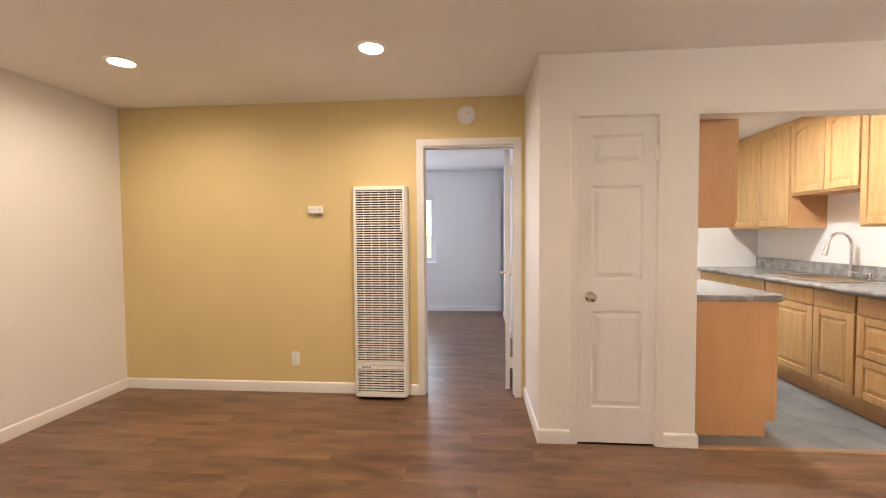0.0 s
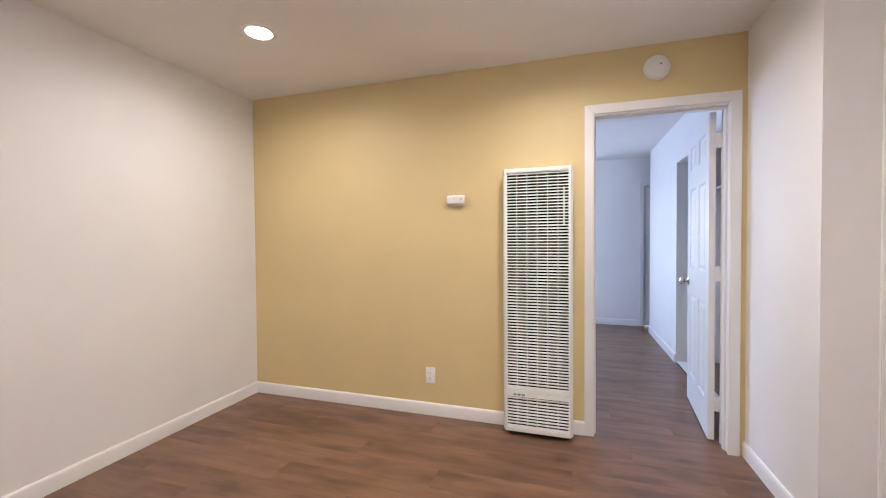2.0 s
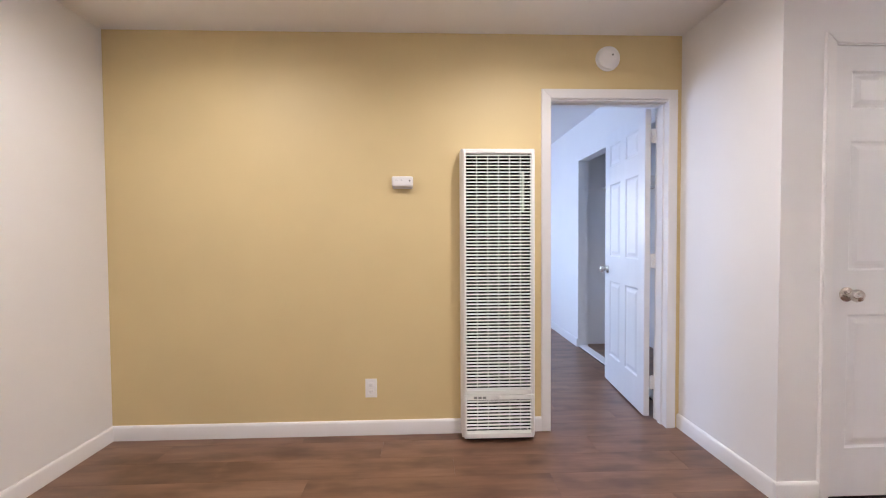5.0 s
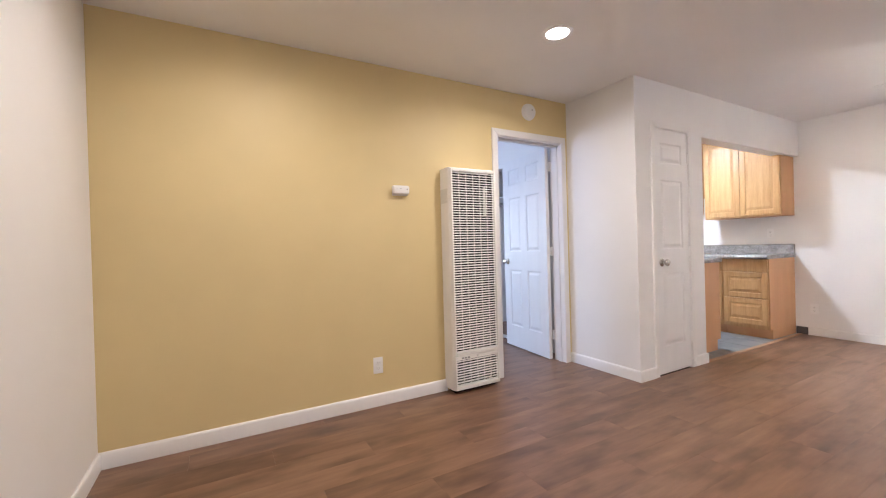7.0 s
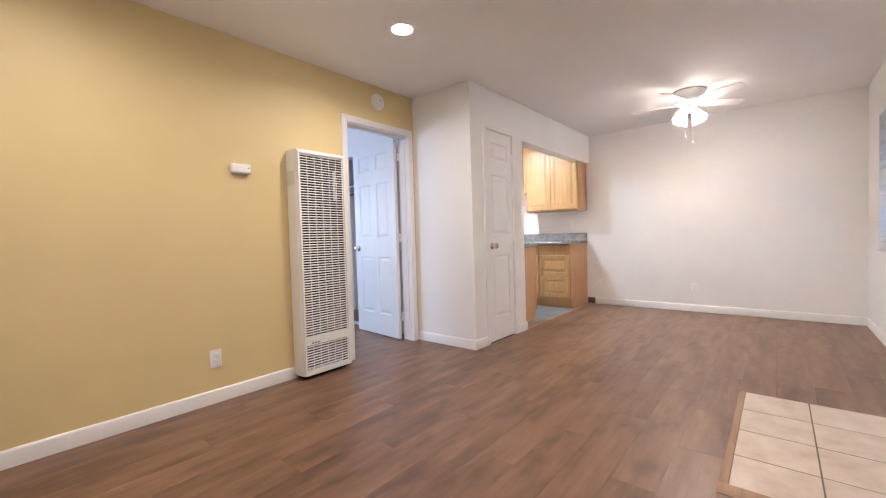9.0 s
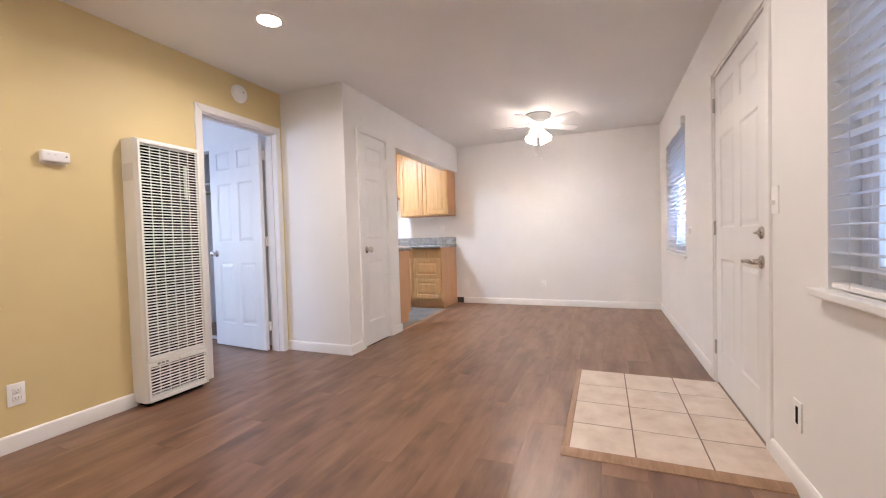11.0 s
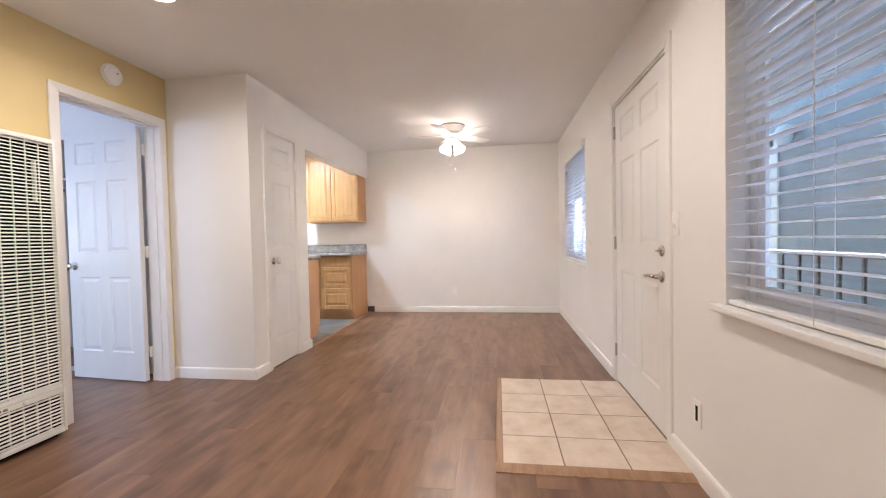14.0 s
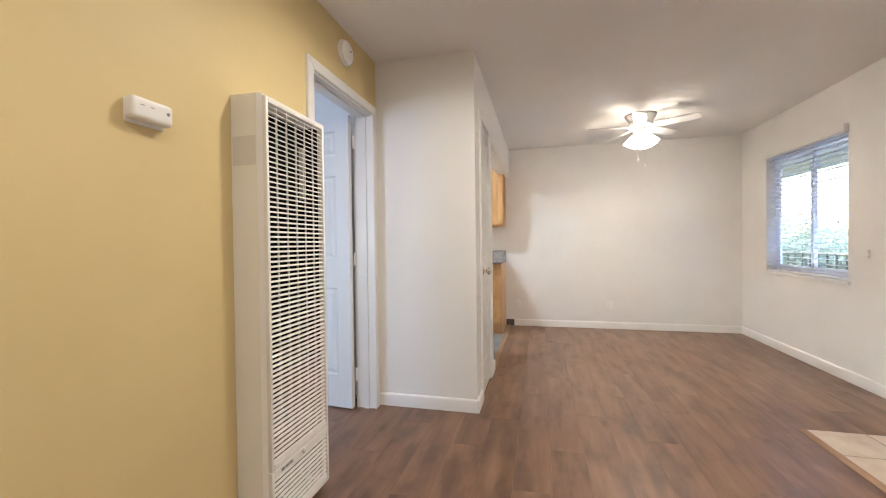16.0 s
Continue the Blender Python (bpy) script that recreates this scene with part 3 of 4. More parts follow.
def blind(x0, x1, z0, z1, ladders, label, bracket):
    """Two-inch slats, open and level, on ladder cords below a head rail."""
    t = thing("venetian_blind", pose((x0 + x1) / 2, 0.270, z1), label, "blind", "blinds at the front windows")
    half, drop = (x1 - x0) / 2 - 0.006, z1 - z0
    rail = 0.016 if bracket else 0.042
    boxed("head_rail", SLAT, t, (-half, half, -0.026, 0.026, -rail, -0.002), 0.003)
    if bracket:
        for s in (-1,):
            boxed("valance_clip", PLASTIC, t, (s * half - 0.014, s * half + 0.014, 0.030, 0.066, -0.020, 0.052), 0.004, "plastic clip without its valance")
    else:
        boxed("valance", SLAT, t, (-half, half, 0.029, 0.036, -0.066, -0.002), 0.003)
    boxed("bottom_rail", TRIM, t, (-half, half, -0.024, 0.024, -drop + 0.008, -drop + 0.027), 0.004)
    bm = bmesh.new()
    rim = [(-half, -0.0245, 0), (half, -0.0245, 0), (half, 0, 0.0030), (half, 0.0245, 0), (-half, 0.0245, 0), (-half, 0, 0.0030)]
    low = [bm.verts.new(p) for p in rim]
    high = [bm.verts.new((p[0], p[1], p[2] + 0.0028)) for p in rim]
    for ring in (low, high):
        bm.faces.new((ring[0], ring[1], ring[2], ring[5]))
        bm.faces.new((ring[5], ring[2], ring[3], ring[4]))
    for k in range(6):
        bm.faces.new((low[k], low[(k + 1) % 6], high[(k + 1) % 6], high[k]))
    me = as_mesh("slat", bm, SLAT, 0)
    lead = rail + 0.028
    n = int((drop - 0.03 - lead) / 0.0455)
    rng = random.Random(5)
    for k in range(n):
        s = new("slat", me)
        s.parent = t
        s.matrix_basis = pose(rng.uniform(-0.002, 0.002), rng.uniform(-0.001, 0.001), -lead - k * (drop - 0.03 - lead) / n, rng.uniform(-2.0, 2.0), rng.uniform(-0.12, 0.12), 0)
    for lx in ladders:
        bm = bmesh.new()
        for y in (-0.0265, 0.0265):
            tube(bm, [(lx, y, -0.04), (lx, y, -drop + 0.015)], 0.0011, 6)
        part("ladder_cord", bm, SLAT, t)
    return t


b1 = blind(WIN1[0], WIN1[1], WIN1[2], WIN1[3], (0.49, 0.18, -0.14, -0.48), "white faux-wood venetian blind, lowered with open slats", False)
bm = bmesh.new()
tube(bm, [(0.165, 0.036, -0.07), (0.165, 0.038, -0.70)], 0.0020, 8)
part("tilt_wand", bm, SLAT, b1)
b2 = blind(WIN2[0], WIN2[1], WIN2[2], WIN2[3], (0.44, 0.0, -0.44), "white venetian blind without valance, lowered with open slats", True)
bm = bmesh.new()
tube(bm, [(-0.50, 0.036, -0.05), (-0.50, 0.038, -0.72)], 0.0012, 6)
lathe(bm, [(0, 0.0), (0.006, 0.002), (0.008, 0.016), (0.004, 0.026), (0, 0.027)], 10, (-0.50, 0.038, -0.745))
part("lift_cord", bm, SLAT, b2, "white cord with a small tassel")


# ---- wall heater ----
def heater():
    x0, x1, zt = -1.324, -0.890, 1.718
    cx = (x0 + x1) / 2
    t = thing("wall_heater", pose(cx, YY, 0), "tall white enamel gas wall furnace with louvred grille", "heater")
    w = (x1 - x0) / 2
    bm = bmesh.new()
    # folded casing: back box with chamfered front edges and an open middle
    prism(bm, [(-w, 0, 0.030), (-w, -0.112, 0.030), (-w + 0.012, -0.128, 0.030), (-w + 0.028, -0.128, 0.030), (-w + 0.028, 0, 0.030)], (0, 0, zt - 0.030))
    prism(bm, [(w, 0, 0.030), (w, -0.112, 0.030), (w - 0.012, -0.128, 0.030), (w - 0.028, -0.128, 0.030), (w - 0.028, 0, 0.030)], (0, 0, zt - 0.030))
    box(bm, -w + 0.028, w - 0.028, -0.128, 0, zt - 0.020, zt, 0.002)
    box(bm, -w + 0.028, w - 0.028, -0.012, 0, 0.03, zt - 0.02)
    part("casing", bm, ENAMEL, t, "", 30)
    # black sheets paint the shade behind the louvres
    for s in (-1, 1):
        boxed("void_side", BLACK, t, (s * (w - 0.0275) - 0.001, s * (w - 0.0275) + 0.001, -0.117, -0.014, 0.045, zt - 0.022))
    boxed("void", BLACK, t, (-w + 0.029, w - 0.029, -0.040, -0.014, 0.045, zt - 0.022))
    boxed("inner_shield", ENAMEL_GREY, t, (w - 0.062, w - 0.050, -0.062, -0.0405, 1.36, 1.60), 0.002, "pale enamel shield behind the grille")
    boxed("touched_up_patch", ENAMEL_GREY, t, (-w - 0.0008, -w + 0.0002, -0.108, -0.006, 1.450, 1.560))
    gw = w - 0.012

    def panel(name, z0, z1, g0, g1, label):
        bm = bmesh.new()
        bar = 0.015
        f, k = -0.144, -0.118
        box(bm, -gw, -gw + bar, f, k, z0, z1, 0.004, 2)
        box(bm, gw - bar, gw, f, k, z0, z1, 0.004, 2)
        box(bm, -gw + bar, gw - bar, f, k, z0, g0, 0.002)
        box(bm, -gw + bar, gw - bar, f, k, g1, z1, 0.002)
        p = part(name, bm, ENAMEL, t, label)
        gx0, gx1 = -gw + bar, gw - bar
        for i in range(1, 6):
            x = gx0 + (gx1 - gx0) * i / 6
            boxed("mullion", ENAMEL, p, (x - 0.0016, x + 0.0016, -0.1335, -0.127, g0, g1))
        n = round((g1 - g0) / 0.0190)
        bm = bmesh.new()
        prism(bm, [(gx0, -0.1390, -0.0048), (gx0, -0.1408, -0.0036), (gx0, -0.1318, 0.0034), (gx0, -0.1303, 0.0022)], (gx1 - gx0, 0, 0))
        me = as_mesh("louvre", bm, ENAMEL, 0)
        for i in range(n):
            s = new("louvre", me)
            s.parent = p
            s.location = (0, 0, g0 + (g1 - g0) * (i + 0.5) / n)
        return p

    top = panel("upper_grille", 0.288, zt - 0.008, 0.312, 1.688, "white louvred steel grille")
    low = panel("lower_grille", 0.030, 0.284, 0.058, 0.256, "white louvred access panel")
    for s in (-1, 1):
        boxed("vent_slot", ENAMEL_GREY, top, (s * 0.075 - 0.055, s * 0.075 + 0.055, -0.1448, -0.140, 1.692, 1.699), 0.002)
    for k in range(3):
        boxed("name_bar", GREYPRINT, low, (-0.150 + k * 0.026, -0.130 + k * 0.026, -0.1452, -0.143, 0.264, 0.277), 0.0015, "small grey badge mark")
    bm = bmesh.new()
    lathe(bm, [(0, 0), (0.012, 0), (0.012, 0.006), (0.008, 0.010), (0, 0.011)], 16, (0, -0.144, 0.272), Euler((radians(90), 0, 0)).to_matrix())
    part("latch_knob", bm, ENAMEL, low)
    # black block in place of the shaded gap under the heater
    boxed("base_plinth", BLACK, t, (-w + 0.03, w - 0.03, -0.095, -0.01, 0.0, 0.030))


heater()

# ---- small fittings on the walls ----
th = thing("thermostat", pose(-1.668, YY, 1.543), "small white plastic wall thermostat", "thermostat")
bm = bmesh.new()
box(bm, -0.064, 0.064, -0.042, -0.004, -0.032, 0.032, 0.016, 5)
part("body", bm, PLASTIC, th)
boxed("base", PLASTIC, th, (-0.060, 0.060, -0.005, 0, -0.040, 0.028), 0.002)
bm = bmesh.new()
lathe(bm, [(0, 0), (0.005, 0), (0.005, 0.002), (0, 0.003)], 14, (0.044, -0.0415, 0.004), Euler((radians(90), 0, 0)).to_matrix())
part("dial", bm, GREYPRINT, th, "tiny grey dial")
for x in (-0.035, -0.006):
    boxed("scale_mark", GREYPRINT, th, (x - 0.006, x + 0.006, -0.0424, -0.0415, 0.007, 0.009))

sd = thing("smoke_detector", pose(-0.412, YY, 2.292), "round white smoke detector on the ochre wall", "smoke detector")
r90 = Euler((radians(90), 0, 0)).to_matrix()
bm = bmesh.new()
lathe(bm, [(0, 0), (0.074, 0), (0.074, 0.010), (0.070, 0.014), (0.0, 0.014)], 36, (0, 0, 0), r90)
part("base", bm, PLASTIC, sd)
bm = bmesh.new()
lathe(bm, [(0.067, 0.013), (0.067, 0.026), (0.058, 0.034), (0.040, 0.037), (0.038, 0.035), (0.0, 0.036)], 36, (0, 0, 0), r90)
part("cover", bm, PLASTIC, sd)
bm = bmesh.new()
lathe(bm, [(0, 0), (0.006, 0), (0.005, 0.003), (0, 0.004)], 12, (0.018, -0.036, 0.012), r90)
part("test_button", bm, GREYPRINT, sd)


def outlet(m, label, slot=False, w=0.071, h=0.115):
    t = thing("wall_outlet", m, label, "outlet", "wall plates")
    boxed("cover_plate", PLASTIC, t, (-w / 2, w / 2, -0.006, 0, -h / 2, h / 2), 0.0025, "", 2)
    if slot:
        boxed("port", BLACK, t, (-0.010, 0.010, -0.0072, -0.0055, -0.034, 0.034), 0.0008, "dark rectangular port")
        return t
    for z in (-0.020, 0.020):
        r = boxed("receptacle", PLASTIC, t, (-0.0165, 0.0165, -0.0085, -0.0055, z - 0.0145, z + 0.0145), 0.003, "", 2)
        for x in (-0.006, 0.006):
            boxed("slot", GREYPRINT, r, (x - 0.001, x + 0.001, -0.0092, -0.008, z - 0.003, z + 0.006))
        bm = bmesh.new()
        lathe(bm, [(0, 0), (0.0022, 0), (0, 0.0007)], 8, (0, -0.0085, z - 0.009), r90)
        part("earth_hole", bm, GREYPRINT, r)
    return t


outlet(pose(-1.872, YY, 0.288), "white duplex outlet on the ochre wall")
outlet(pose(XR, 1.825, 0.305, 0, 0, -90), "white duplex outlet on the white end wall")
outlet(pose(XR, 3.005, 0.300, 0, 0, -90), "white duplex outlet beside the kitchen cabinet")
outlet(pose(XR, 3.40, 1.170, 0, 0, -90), "white duplex outlet above the worktop")
outlet(pose(-0.990, YF, 0.300, 0, 0, 180), "white wall plate with a dark port under the window", True)
sw = thing("light_switch", pose(-0.780, YF, 1.155, 0, 0, 180), "white light switch beside the front door", "switch")
boxed("cover_plate", PLASTIC, sw, (-0.036, 0.036, -0.006, 0, -0.060, 0.060), 0.0025, "", 2)
boxed("toggle", PLASTIC, sw, (-0.006, 0.006, -0.020, -0.005, -0.020, -0.002), 0.002)
sw2 = thing("blind_cord_cleat", pose(1.06, YF, 1.03, 0, 0, 180), "small pale cord cleat screwed to the wall", "cleat")
boxed("cleat_body", PLASTIC, sw2, (-0.006, 0.006, -0.018, 0, -0.030, 0.030), 0.003)


# ---- ceiling lights ----
def downlight(x, y, z, lens, label):
    t = thing("recessed_light", pose(x, y, z), label, "ceiling light", "recessed ceiling lights")
    bm = bmesh.new()
    lathe(bm, [(0.095, 0.0), (0.095, -0.004), (0.090, -0.007), (0.070, -0.007), (0.067, -0.003), (0.067, 0.0)], 40)
    part("trim_ring", bm, TRIM, t)
    bm = bmesh.new()
    lathe(bm, [(0.0, -0.0035), (0.068, -0.0035)], 40)
    part("lens", bm, lens, t, "lit white diffuser", 0)


downlight(-2.572, 2.97, H, LENS, "lit round recessed ceiling light")
downlight(-0.955, 2.93, H, LENS, "lit round recessed ceiling light")
downlight(-2.572, 1.22, H, DIMLENS, "dimmer lit round recessed ceiling light")
downlight(-0.955, 1.22, H, DIMLENS, "dimmer lit round recessed ceiling light")
downlight(1.77, 4.06, 2.40, KLENS, "lit round recessed kitchen ceiling light")
downlight(2.05, 3.93, 2.40, KDIM, "dimmer lit round recessed kitchen ceiling light")


def ceiling_fan():
    t = thing("ceiling_fan", pose(1.870, 1.690, H), "white five-blade ceiling fan with lit glass shades", "ceiling fan")
    bm = bmesh.new()
    lathe(bm, [(0, 0), (0.152, 0), (0.152, -0.010), (0.146, -0.012)], 40)
    part("ceiling_rim", bm, HINGE, t, "dark metal rim")
    bm = bmesh.new()
    lathe(bm, [(0.146, -0.012), (0.138, -0.030), (0.118, -0.055), (0.110, -0.085), (0.122, -0.098), (0.122, -0.118), (0.100, -0.128), (0.060, -0.132), (0, -0.132)], 40)
    part("motor_housing", bm, TRIM, t)
    bm = bmesh.new()
    lathe(bm, [(0.055, -0.130), (0.055, -0.155), (0.070, -0.165), (0.066, -0.185), (0.045, -0.205), (0.020, -0.215), (0, -0.216)], 32)
    part("light_kit", bm, TRIM, t)
    bm = bmesh.new()
    outline = [(0.135, -0.048), (0.20, -0.056), (0.36, -0.062), (0.50, -0.060), (0.528, -0.045), (0.535, 0.0), (0.528, 0.045), (0.50, 0.060), (0.36, 0.062), (0.20, 0.056), (0.135, 0.048)]
    prism(bm, [(x, y, 0) for x, y in outline], (0, 0, 0.006))
    blade_mesh = as_mesh("blade", bm, TRIM, 30)
    bm = bmesh.new()
    prism(bm, [(0.085, -0.020, -0.004), (0.130, -0.014, -0.004), (0.175, -0.040, -0.004), (0.215, -0.030, -0.004), (0.225, 0, -0.004), (0.215, 0.030, -0.004), (0.175, 0.040, -0.004), (0.130, 0.014, -0.004), (0.085, 0.020, -0.004)], (0, 0, 0.0035))
    iron_mesh = as_mesh("blade_iron", bm, TRIM, 30)
    for k in range(5):
        for name, me in (("blade", blade_mesh), ("blade_iron", iron_mesh)):
            ob = new(name, me)
            ob.parent = t
            ob.matrix_basis = pose(0, 0, -0.122, 0, 0, 22 + 72 * k) @ pose(0, 0, 0, -12, 0, 0)
    bm = bmesh.new()
    lathe(bm, [(0.024, 0), (0.030, -0.012), (0.042, -0.040), (0.052, -0.075), (0.060, -0.105), (0.074, -0.128), (0.070, -0.127), (0.057, -0.104), (0.049, -0.075), (0.039, -0.040), (0.027, -0.012)], 32)
    shade_mesh = as_mesh("shade", bm, SHADE, 60)
    bm = bmesh.new()
    lathe(bm, [(0, 0.030), (0.016, 0.028), (0.018, 0.004), (0.027, 0.0), (0.027, -0.012), (0, -0.012)], 20)
    cup_mesh = as_mesh("shade_holder", bm, TRIM, 40)
    bm = bmesh.new()
    lathe(bm, [(0, -0.012), (0.011, -0.014), (0.013, -0.040), (0.020, -0.058), (0.0225, -0.074), (0.018, -0.090), (0.009, -0.097), (0, -0.098)], 18)
    bulb_mesh = as_mesh("bulb", bm, BULB, 60)
    for k in range(4):
        for name, me in (("shade", shade_mesh), ("shade_holder", cup_mesh), ("bulb", bulb_mesh)):
            ob = new(name, me)
            ob.parent = t
            ob.matrix_basis = pose(0, 0, -0.170, 0, 0, 53 + 90 * k) @ pose(0.060, 0, -0.030, 0, -30, 0) @ Matrix.Scale(0.92, 4)
    for x, y, low in ((-0.030, 0.030, -0.45), (-0.035, -0.030, -0.51)):
        bm = bmesh.new()
        tube(bm, [(x, y, -0.20), (x, y, low)], 0.0014, 6)
        chain = part("pull_chain", bm, NICKEL, t)
        bm = bmesh.new()
        lathe(bm, [(0, 0.014), (0.007, 0.010), (0.011, 0), (0.007, -0.010), (0, -0.014)], 14, (x, y, low - 0.012))
        part("fob", bm, TRIM, chain)


ceiling_fan()


# ---- kitchen ----
def front(parent, name, y0, y1, z0, z1, x, label="", arch=False, sign=-1, flat=False):
    """A raised-panel door or drawer front in the plane x, facing -x (sign -1) or +x."""
    bm = bmesh.new()
    d = 0.019 * sign
    if flat:
        box(bm, min(x, x + d), max(x, x + d), y0, y1, z0, z1, 0.004, 2)
        return part(name, bm, MAPLE, parent, label)
    fr = min(0.055, (z1 - z0) * 0.24)
    rec = 0.010 * sign
    box(bm, min(x, x + rec), max(x, x + rec), y0 + 0.02, y1 - 0.02, z0 + 0.02, z1 - 0.02)
    lo, hi = min(x, x + d), max(x, x + d)
    box(bm, lo, hi, y0, y0 + fr, z0, z1, 0.004, 2)
    box(bm, lo, hi, y1 - fr, y1, z0, z1, 0.004, 2)
    box(bm, lo, hi, y0 + fr, y1 - fr, z0, z0 + fr, 0.003)
    rise = 0.045 if arch else 0.0
    if arch:
        n, pts = 10, []
        for k in range(n + 1):
            u = k / n
            pts.append((lo, y0 + fr + (y1 - y0 - 2 * fr) * u, z1 - fr - rise * (1 - math.sin(math.pi * u) ** 0.8)))
        prism(bm, [(lo, y1 - fr, z1), (lo, y0 + fr, z1)] + pts, (hi - lo, 0, 0))
    else:
        box(bm, lo, hi, y0 + fr, y1 - fr, z1 - fr, z1, 0.003)
    ob = part(name, bm, MAPLE, parent, label)
    bm = bmesh.new()
    e = 0.010
    ya, yb, za, zb = y0 + fr + e, y1 - fr - e, z0 + fr + e, z1 - fr - e - rise
    rim, top = x + 0.010 * sign, x + 0.0175 * sign
    g = min(0.028, (zb - za) * 0.3)
    if arch:
        n = 12
        outer = [(ya, za), (yb, za)] + [(yb - (yb - ya) * k / n, zb + rise * math.sin(math.pi * k / n) ** 0.8) for k in range(n + 1)]
        inner = [(ya + g, za + g), (yb - g, za + g)] + [(yb - g - (yb - ya - 2 * g) * k / n, zb - g + rise * math.sin(math.pi * k / n) ** 0.8) for k in range(n + 1)]
    else:
        outer = [(ya, za), (yb, za), (yb, zb), (ya, zb)]
        inner = [(ya + g, za + g), (yb - g, za + g), (yb - g, zb - g), (ya + g, zb - g)]
    a = [bm.verts.new((rim, p, q)) for p, q in outer]
    b = [bm.verts.new((top, p, q)) for p, q in inner]
    for k in range(len(a)):
        bm.faces.new((a[k], a[(k + 1) % len(a)], b[(k + 1) % len(b)], b[k]))
    bm.faces.new(b)
    part("raised_panel", bm, MAPLE, ob, "", 0)
    return ob


def carcass(parent, x0, x1, y0, y1, z0, z1, toe=None):
    """A cabinet box; toe is the span in x of the plinth and its height."""
    bm = bmesh.new()
    if toe:
        ta, tb, th_ = toe
        box(bm, x0, x1, y0, y1, z0 + th_, z1, 0.002)
        box(bm, ta, tb, y0 + 0.001, y1 - 0.001, z0, z0 + th_)
    else:
        box(bm, x0, x1, y0, y1, z0, z1, 0.002)
    return part("body", bm, MAPLESIDE, parent)


def frame_face(parent, x, sign, y0, y1, z0, z1):
    """The face frame behind the doors."""
    bm = bmesh.new()
    d = 0.004 * sign
    lo, hi = min(x, x + d), max(x, x + d)
    box(bm, lo, hi, y0, y1, z0, z1)
    return part("face_frame", bm, MAPLE, parent)


KX = 2.385
bx = thing("base_cabinet", pose(0, 0, 0), "honey maple drawer cabinet with a plain end panel", "cabinet", "kitchen base cabinets")
carcass(bx, KX, XR, 3.175, 3.63, 0.0, 0.885, (KX + 0.055, XR, 0.105))
frame_face(bx, KX, -1, 3.175, 3.63, 0.105, 0.885)
front(bx, "drawer", 3.185, 3.62, 0.745, 0.872, KX - 0.004, "flat top drawer front", flat=True)
front(bx, "drawer", 3.185, 3.62, 0.448, 0.735, KX - 0.004, "raised-panel drawer front")
front(bx, "drawer", 3.185, 3.62, 0.150, 0.438, KX - 0.004, "raised-panel drawer front")
for y0, y1 in ((3.63, 4.53), (4.53, 5.60)):
    b = thing("base_cabinet", pose(0, 0, 0), "honey maple base cabinet below the sink worktop", "cabinet", "kitchen base cabinets")
    carcass(b, KX, XR, y0 + 0.001, y1, 0.0, 0.885, (KX + 0.055, XR, 0.105))
    frame_face(b, KX, -1, y0 + 0.001, y1, 0.105, 0.885)
    mid = y0 + 0.36 if y0 < 4 else (y0 + y1) / 2
    for p, q in ((y0 + 0.01, mid - 0.004), (mid + 0.004, y1 - 0.01)):
        front(b, "drawer", p, q, 0.745, 0.872, KX - 0.004, "false drawer front", flat=True)
        front(b, "door", p, q, 0.150, 0.735, KX - 0.004, "raised-panel maple door")

# worktop along the end wall, with a hole for the sink, and its upstand
SX0, SX1, SY0, SY1 = 2.47, 2.88, 3.98, 4.72
wt = thing("worktop", pose(0, 0, 0), "grey speckled laminate worktop with backsplash strip", "worktop")
bm = bmesh.new()
for d in ((KX - 0.05, SX0, 3.165, 5.60), (SX1, XR, 3.165, 5.60), (SX0, SX1, 3.165, SY0), (SX0, SX1, SY1, 5.60)):
    box(bm, *d, 0.887, 0.926)
part("slab", bm, COUNTER, wt)
bm = bmesh.new()
tube(bm, [(KX - 0.048, 3.165, 0.9065), (KX - 0.048, 5.60, 0.9065)], 0.0195, 12)
part("rounded_nosing", bm, COUNTER, wt)
boxed("backsplash_strip", COUNTER, wt, (XR - 0.020, XR, 3.168, 5.60, 0.926, 1.040), 0.004)

sk = thing("kitchen_sink", pose(0, 0, 0), "stainless steel drop-in kitchen sink", "sink")
bm = bmesh.new()
box(bm, SX0 - 0.016, SX1 + 0.016, SY0 - 0.016, SY0 + 0.02, 0.9265, 0.931, 0.002)
box(bm, SX0 - 0.016, SX1 + 0.016, SY1 - 0.02, SY1 + 0.016, 0.9265, 0.931, 0.002)
box(bm, SX0 - 0.016, SX0 + 0.02, SY0 + 0.02, SY1 - 0.02, 0.9265, 0.931, 0.002)
box(bm, SX1 - 0.02, SX1 + 0.016, SY0 + 0.02, SY1 - 0.02, 0.9265, 0.931, 0.002)
part("rim", bm, CHROME, sk)
bm = bmesh.new()
g = 0.004
box(bm, SX0 + g, SX0 + 0.02, SY0 + g, SY1 - g, 0.765, 0.9265)
box(bm, SX1 - 0.02, SX1 - g, SY0 + g, SY1 - g, 0.765, 0.9265)
box(bm, SX0 + 0.02, SX1 - 0.02, SY0 + g, SY0 + 0.02, 0.765, 0.9265)
box(bm, SX0 + 0.02, SX1 - 0.02, SY1 - 0.02, SY1 - g, 0.765, 0.9265)
box(bm, SX0 + 0.02, SX1 - 0.02, SY0 + 0.02, SY1 - 0.02, 0.750, 0.765)
part("basin", bm, CHROME, sk)

fc = thing("kitchen_faucet", pose(2.935, 4.33, 0.926), "brushed steel gooseneck pull-down kitchen faucet", "faucet")
bm = bmesh.new()
lathe(bm, [(0, 0), (0.028, 0), (0.028, 0.008), (0.022, 0.014), (0.019, 0.060), (0.015, 0.070), (0, 0.071)], 24)
